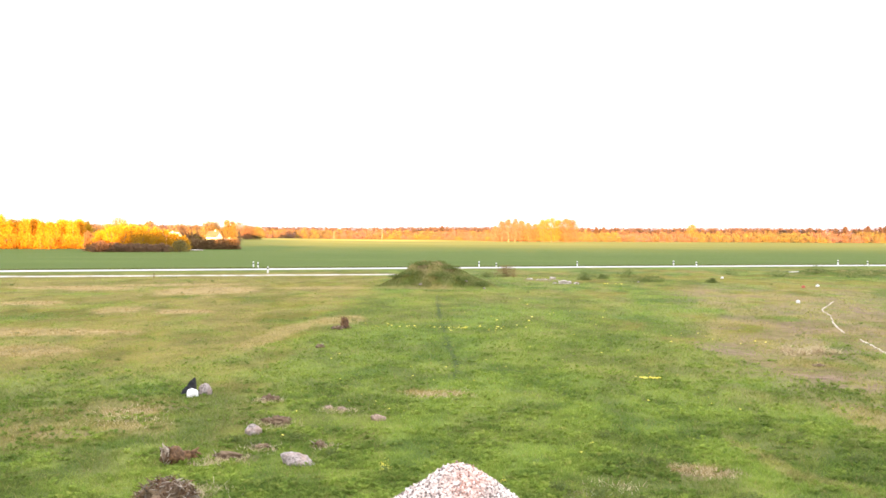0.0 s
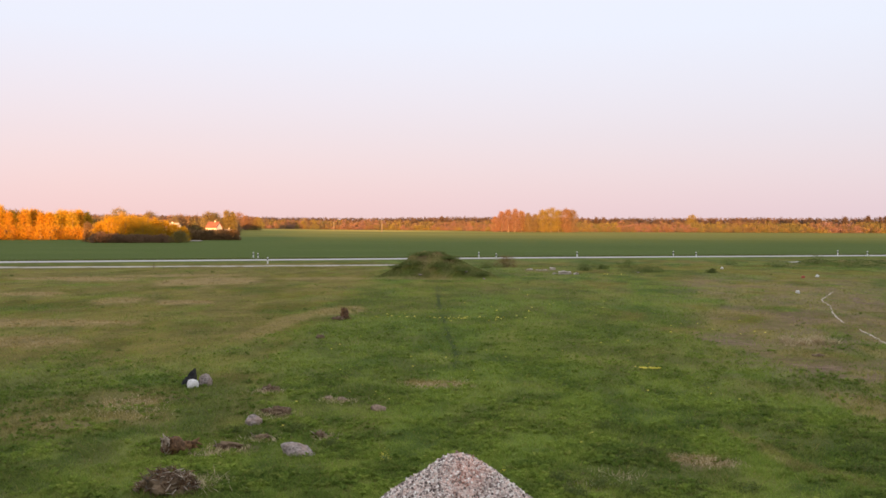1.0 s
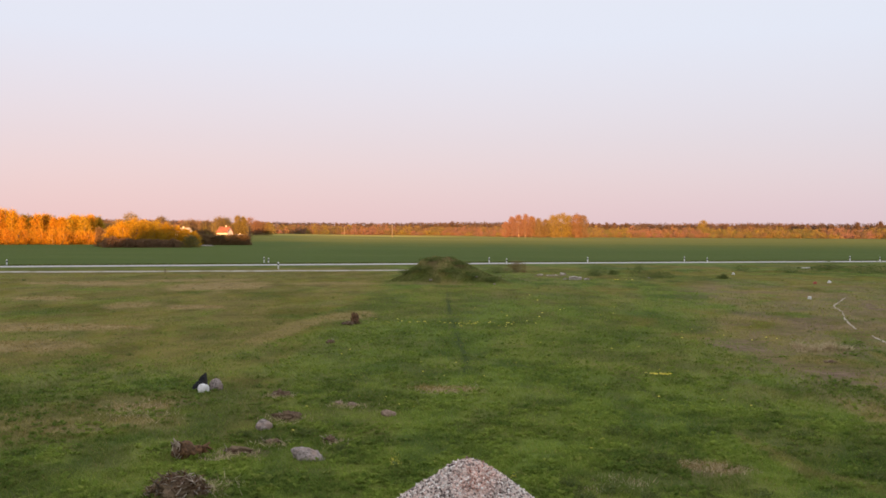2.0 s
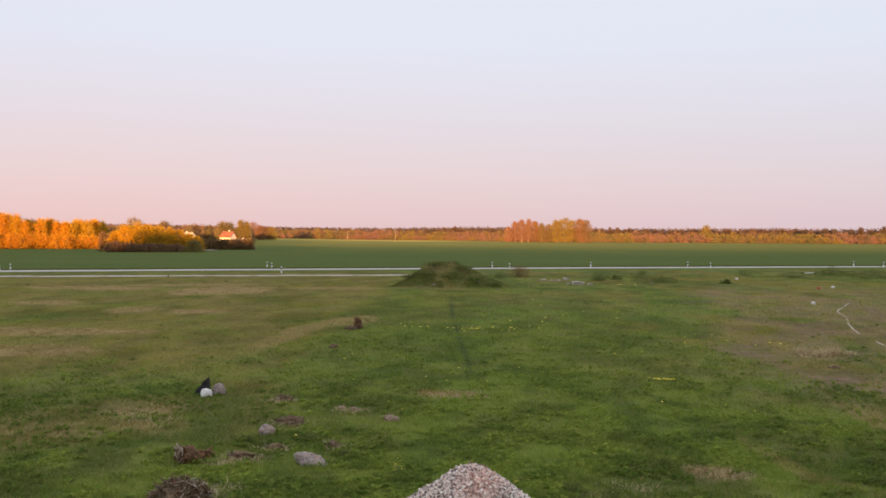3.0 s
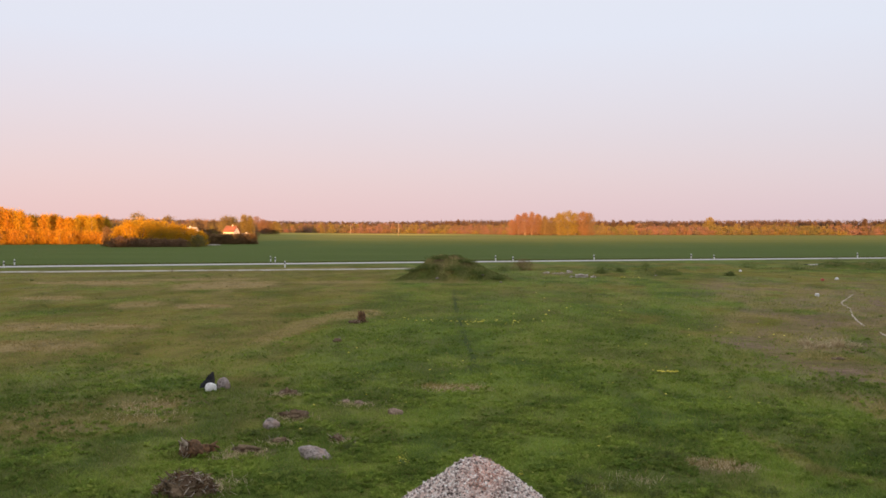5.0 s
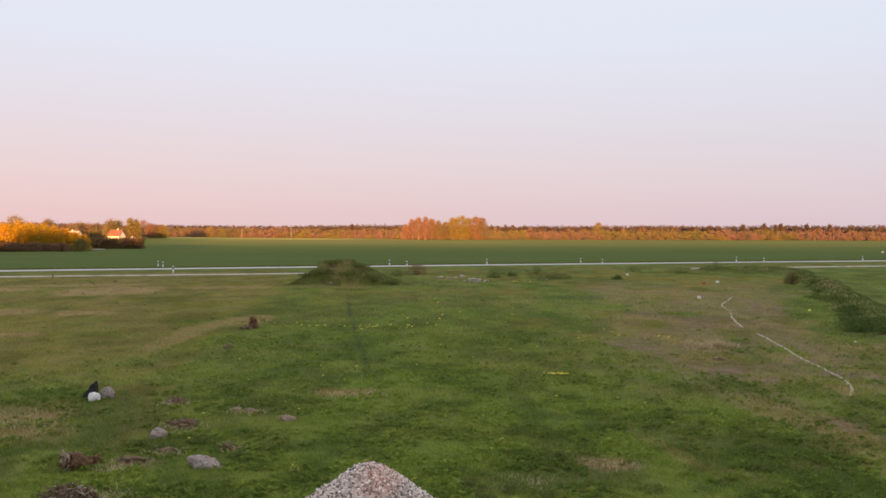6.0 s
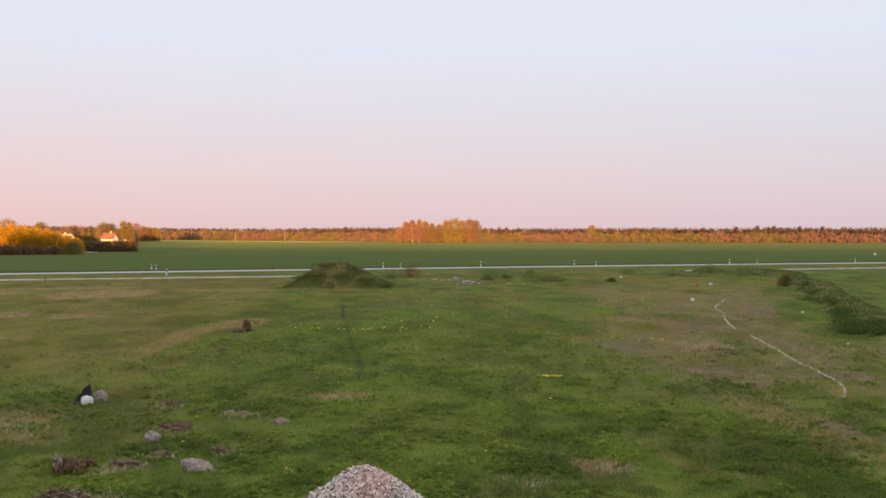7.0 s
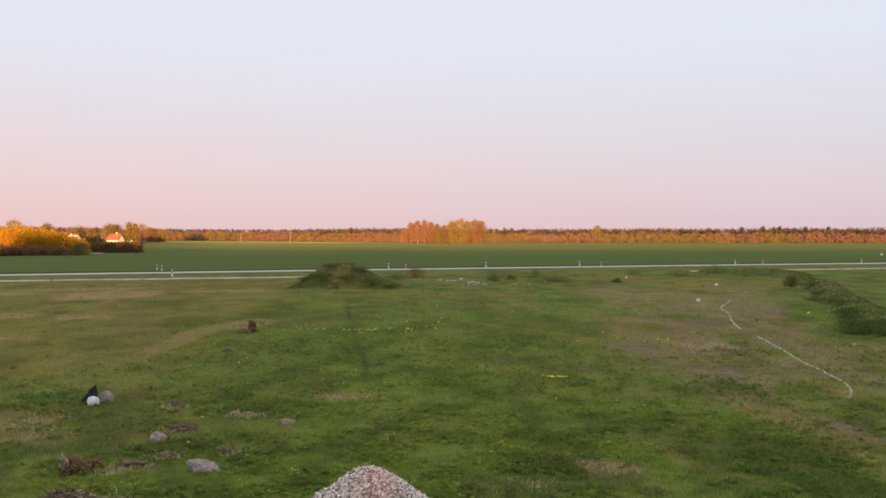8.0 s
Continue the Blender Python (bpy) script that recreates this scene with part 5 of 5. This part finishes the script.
def leafy_weeds():
    """Broad-leaved rosettes among the near grass."""
    rng = np.random.default_rng(23)
    n = 24000
    x, y, d = sector(rng, n, -35, 29, 18.5, 62.0, 1.0)
    lush, dry, bare, wet = cover(x, y)
    keep = (rng.uniform(0, 1, n) < (0.02 + 0.98 * lush) * (1 - bare) * (1 - 0.9 * dry) * smooth(0.35, 0.6, fbm(x / 1.8, y / 1.8, 58, 3))) & (np.hypot(x + 1.36, y - 16.97) > 3.6)
    x, y = x[keep], y[keep]
    m, k = len(x), 9
    size = rng.uniform(0.05, 0.16, m)
    a = rng.uniform(0, 2 * np.pi, (m, k))
    up = rng.uniform(0.25, 1.1, (m, k))
    L = size[:, None] * rng.uniform(0.6, 1.3, (m, k))
    c, s = np.cos(a), np.sin(a)
    z = (terrain(x, y) + 0.02)[:, None] + 0 * a
    px, py = x[:, None] + 0.02 * c, y[:, None] + 0.02 * s
    w = 0.32 * L
    mid = [np.stack([px + 0.55 * L * np.cos(up) * c - q * w * s, py + 0.55 * L * np.cos(up) * s + q * w * c, z + 0.55 * L * np.sin(up) + 0.02], -1) for q in (-1, 1)]
    p = np.stack([np.stack([px, py, z], -1), mid[0], np.stack([px + L * np.cos(up) * c, py + L * np.cos(up) * s, z + 0.8 * L * np.sin(up)], -1), mid[1]], 2)
    v = p.reshape(-1, 3)
    me = quick_mesh("leafy_weeds", v, np.arange(len(v)).reshape(-1, 4), M_BLADES)
    give(me, "dry", np.clip(rng.normal(0.02, 0.08, m), 0, 1).repeat(4 * k))
    give(me, "tone", np.clip(tone(x, y) + rng.normal(0.02, 0.2, m), 0, 1).repeat(4 * k))
    tagged(new("leafy_weeds", me), "bright green broad-leaved weeds among the grass", "weeds", kind="stuff")


leafy_weeds()


def dark_tufts():
    """Small dark tufts of coarse grass scattered over the meadow."""
    rng = np.random.default_rng(25)
    n, k = 90, 24
    x, y, d = sector(rng, n, -35, 29, 30.0, 150.0, 0.8)
    keep = (y < track_y(x) - 6)
    x, y, d = x[keep], y[keep], d[keep]
    m = len(x)
    r = rng.uniform(0.04, 0.11, m) * (1 + d / 110)
    px = x[:, None] + rng.normal(0, 1, (m, k)) * 0.6 * r[:, None]
    py = y[:, None] + rng.normal(0, 1, (m, k)) * 0.4 * r[:, None]
    pz = terrain(px.ravel(), py.ravel()) - 0.01
    px, py = px.ravel(), py.ravel()
    h = (r[:, None] * rng.uniform(0.6, 1.6, (m, k))).ravel()
    w = 0.12 * r.repeat(k)
    a, b = rng.uniform(0, 6.28, m * k), rng.uniform(0, 6.28, m * k)
    p = np.stack([np.stack([px - w * np.cos(a), py - w * np.sin(a), pz], -1), np.stack([px + w * np.cos(a), py + w * np.sin(a), pz], -1),
                  np.stack([px + 0.5 * h * np.cos(b), py + 0.5 * h * np.sin(b), pz + h], -1)], 1).reshape(-1, 3)
    me = quick_mesh("coarse_tufts", p, np.arange(len(p)).reshape(-1, 3), M_WEEDS)
    give(me, "tint", rng.uniform(0.5, 0.9, m).repeat(3 * k))
    tagged(new("coarse_tufts", me), "dark tufts of coarse grass scattered over the meadow", "grass tufts", kind="stuff")


dark_tufts()


def verge_grass():
    """Taller rough grass on the road's far verge."""
    rng = np.random.default_rng(24)
    n = 42000
    x = rng.uniform(-190, 210, n)
    y = road_y(x) + rng.uniform(5.4, 8.4, n)
    h, w = rng.uniform(0.12, 0.42, n), rng.uniform(0.04, 0.10, n)
    a, b = rng.uniform(0, 6.28, n), rng.uniform(0, 6.28, n)
    z = terrain(x, y) - 0.02
    p = np.stack([np.stack([x - w * np.cos(a), y - w * np.sin(a), z], -1), np.stack([x + w * np.cos(a), y + w * np.sin(a), z], -1),
                  np.stack([x + 0.4 * h * np.cos(b), y + 0.4 * h * np.sin(b), z + h], -1)], 1).reshape(-1, 3)
    me = quick_mesh("verge_grass", p, np.arange(len(p)).reshape(-1, 3), M_WEEDS)
    give(me, "tint", rng.uniform(0.3, 1.0, n).repeat(3))
    tagged(new("verge_grass", me), "rough dark grass along the road's far verge", "grass", kind="stuff")


verge_grass()


def dry_tuft(at, r, n, h, seed, label="tuft of dry straw-coloured grass"):
    rng = np.random.default_rng(seed)
    x, y = at[0] + rng.normal(0, 0.5 * r, n), at[1] + rng.normal(0, 0.4 * r, n)
    z = terrain(x, y) - 0.01
    L, w = 0.75 * h * rng.uniform(0.4, 1.3, n), 0.008 * rng.uniform(0.7, 1.6, n) * (1 + at[1] / 60)
    a, b, lean = rng.uniform(0, 6.28, n), rng.uniform(0, 6.28, n), rng.uniform(0.2, 1.6, n)
    p = np.stack([np.stack([x - w * np.cos(a), y - w * np.sin(a), z], -1), np.stack([x + w * np.cos(a), y + w * np.sin(a), z], -1),
                  np.stack([x + L * lean * np.cos(b), y + L * lean * np.sin(b), z + L], -1)], 1).reshape(-1, 3)
    me = quick_mesh("dry_tuft", p, np.arange(len(p)).reshape(-1, 3), M_STRAW)
    tagged(new("dry_tuft", me), label, "grass tuft", "dry tufts on the meadow", kind="stuff")


for k, (x, y, r, n, h) in enumerate(((4.4, 26.9, 0.6, 700, 0.14), (5.2, 26.6, 0.6, 700, 0.14), (14.6, 55.6, 0.34, 170, 0.62), (15.3, 54.9, 0.3, 130, 0.5), (16.3, 55.4, 0.36, 170, 0.66), (16.9, 54.7, 0.25, 90, 0.45), (14.3, 53.9, 0.3, 80, 0.35), (-14.3, 31.5, 1.4, 450, 0.18), (-14.9, 33.4, 1.2, 350, 0.16),
        (-8.9, 31.7, 0.7, 350, 0.2), (-10.4, 36.0, 0.6, 300, 0.2), (-9.1, 26.7, 0.8, 400, 0.16), (-8.3, 28.1, 0.6, 300, 0.18), (-3.9, 38.7, 1.5, 900, 0.12), (-6.4, 28.5, 0.4, 200, 0.18), (-7.3, 34.6, 0.7, 300, 0.18), (-8.4, 22.6, 0.9, 500, 0.25), (-9.3, 25.9, 0.5, 200, 0.2), (2.2, 24.6, 0.9, 120, 0.18), (1.4, 23.6, 0.8, 100, 0.18))):
    dry_tuft((x, y), r, n, h, 600 + k)


def dandelion_mesh():
    bm = bmesh.new()
    tube(bm, [(0, 0, 0), (0.01, 0, 0.05), (0.012, 0.005, 0.1)], [0.005, 0.004, 0.004], 5)
    stem = bpy.data.meshes.new("stem")
    bm.to_mesh(stem)
    bm.free()
    stem.materials.append(M_STEM)
    bm = bmesh.new()
    for ring, (r, z, k) in enumerate(((0.055, 0.0, 12), (0.036, 0.014, 9), (0.018, 0.024, 6))):
        for i in range(k):
            a = 2 * math.pi * (i + 0.5 * ring) / k
            c, s = math.cos(a), math.sin(a)
            q = [bm.verts.new((0.012 + x * c - y * s, 0.005 + x * s + y * c, 0.1 + z + dz)) for x, y, dz in ((0, -0.008, 0), (r, -0.013, 0.01), (r, 0.013, 0.01), (0, 0.008, 0))]
            bm.faces.new(q)
    head = bpy.data.meshes.new("flower")
    bm.to_mesh(head)
    bm.free()
    head.materials.append(M_YELLOW)
    return stem, head


def dandelions():
    rng = random.Random(77)
    stem, head = dandelion_mesh()
    first = thing("dandelion", (0, 0, 0), "yellow dandelion flower in the grass", "dandelion", "dandelions on the meadow")
    part("stem", stem, None, first)
    part("flower", head, None, first, "yellow flower head")
    spots = []
    for cx, cy, rx, ry, k in ((-5.6, 66.0, 3.4, 1.6, 46), (-10.6, 66.4, 1.4, 1.4, 9), (5.4, 43.6, 0.5, 0.2, 40), (1.8, 29.6, 0.5, 0.5, 4), (-0.6, 24.7, 0.2, 0.2, 3), (1.4, 28.2, 0.1, 0.1, 2),
                          (-5.0, 36.0, 3.0, 3.0, 7), (2.0, 45.0, 7.0, 12.0, 14), (9.0, 39.0, 3.0, 3.0, 4), (-7.0, 46.0, 4.0, 6.0, 10), (12.0, 62.0, 6.0, 10.0, 10), (0.5, 80.0, 8.0, 12.0, 14), (10.5, 130.0, 1.5, 0.6, 8)):
        spots += [(cx + rx * rng.gauss(0, 0.6), cy + ry * rng.gauss(0, 0.6), (0.6 + max(cy - 25, 0) * 0.016) * (1.3 if k == 40 else 1.0)) for _ in range(k)]
    for i, (x, y, s) in enumerate(spots):
        m = pose(x, y, ground_z(x, y) - 0.01, rng.uniform(-14, 14), rng.uniform(-14, 14), rng.uniform(0, 360))
        if i == 0:
            first.matrix_world = m @ Matrix.Scale(s, 4)
            continue
        copy_thing(first, m).scale = (s, s, s)


dandelions()
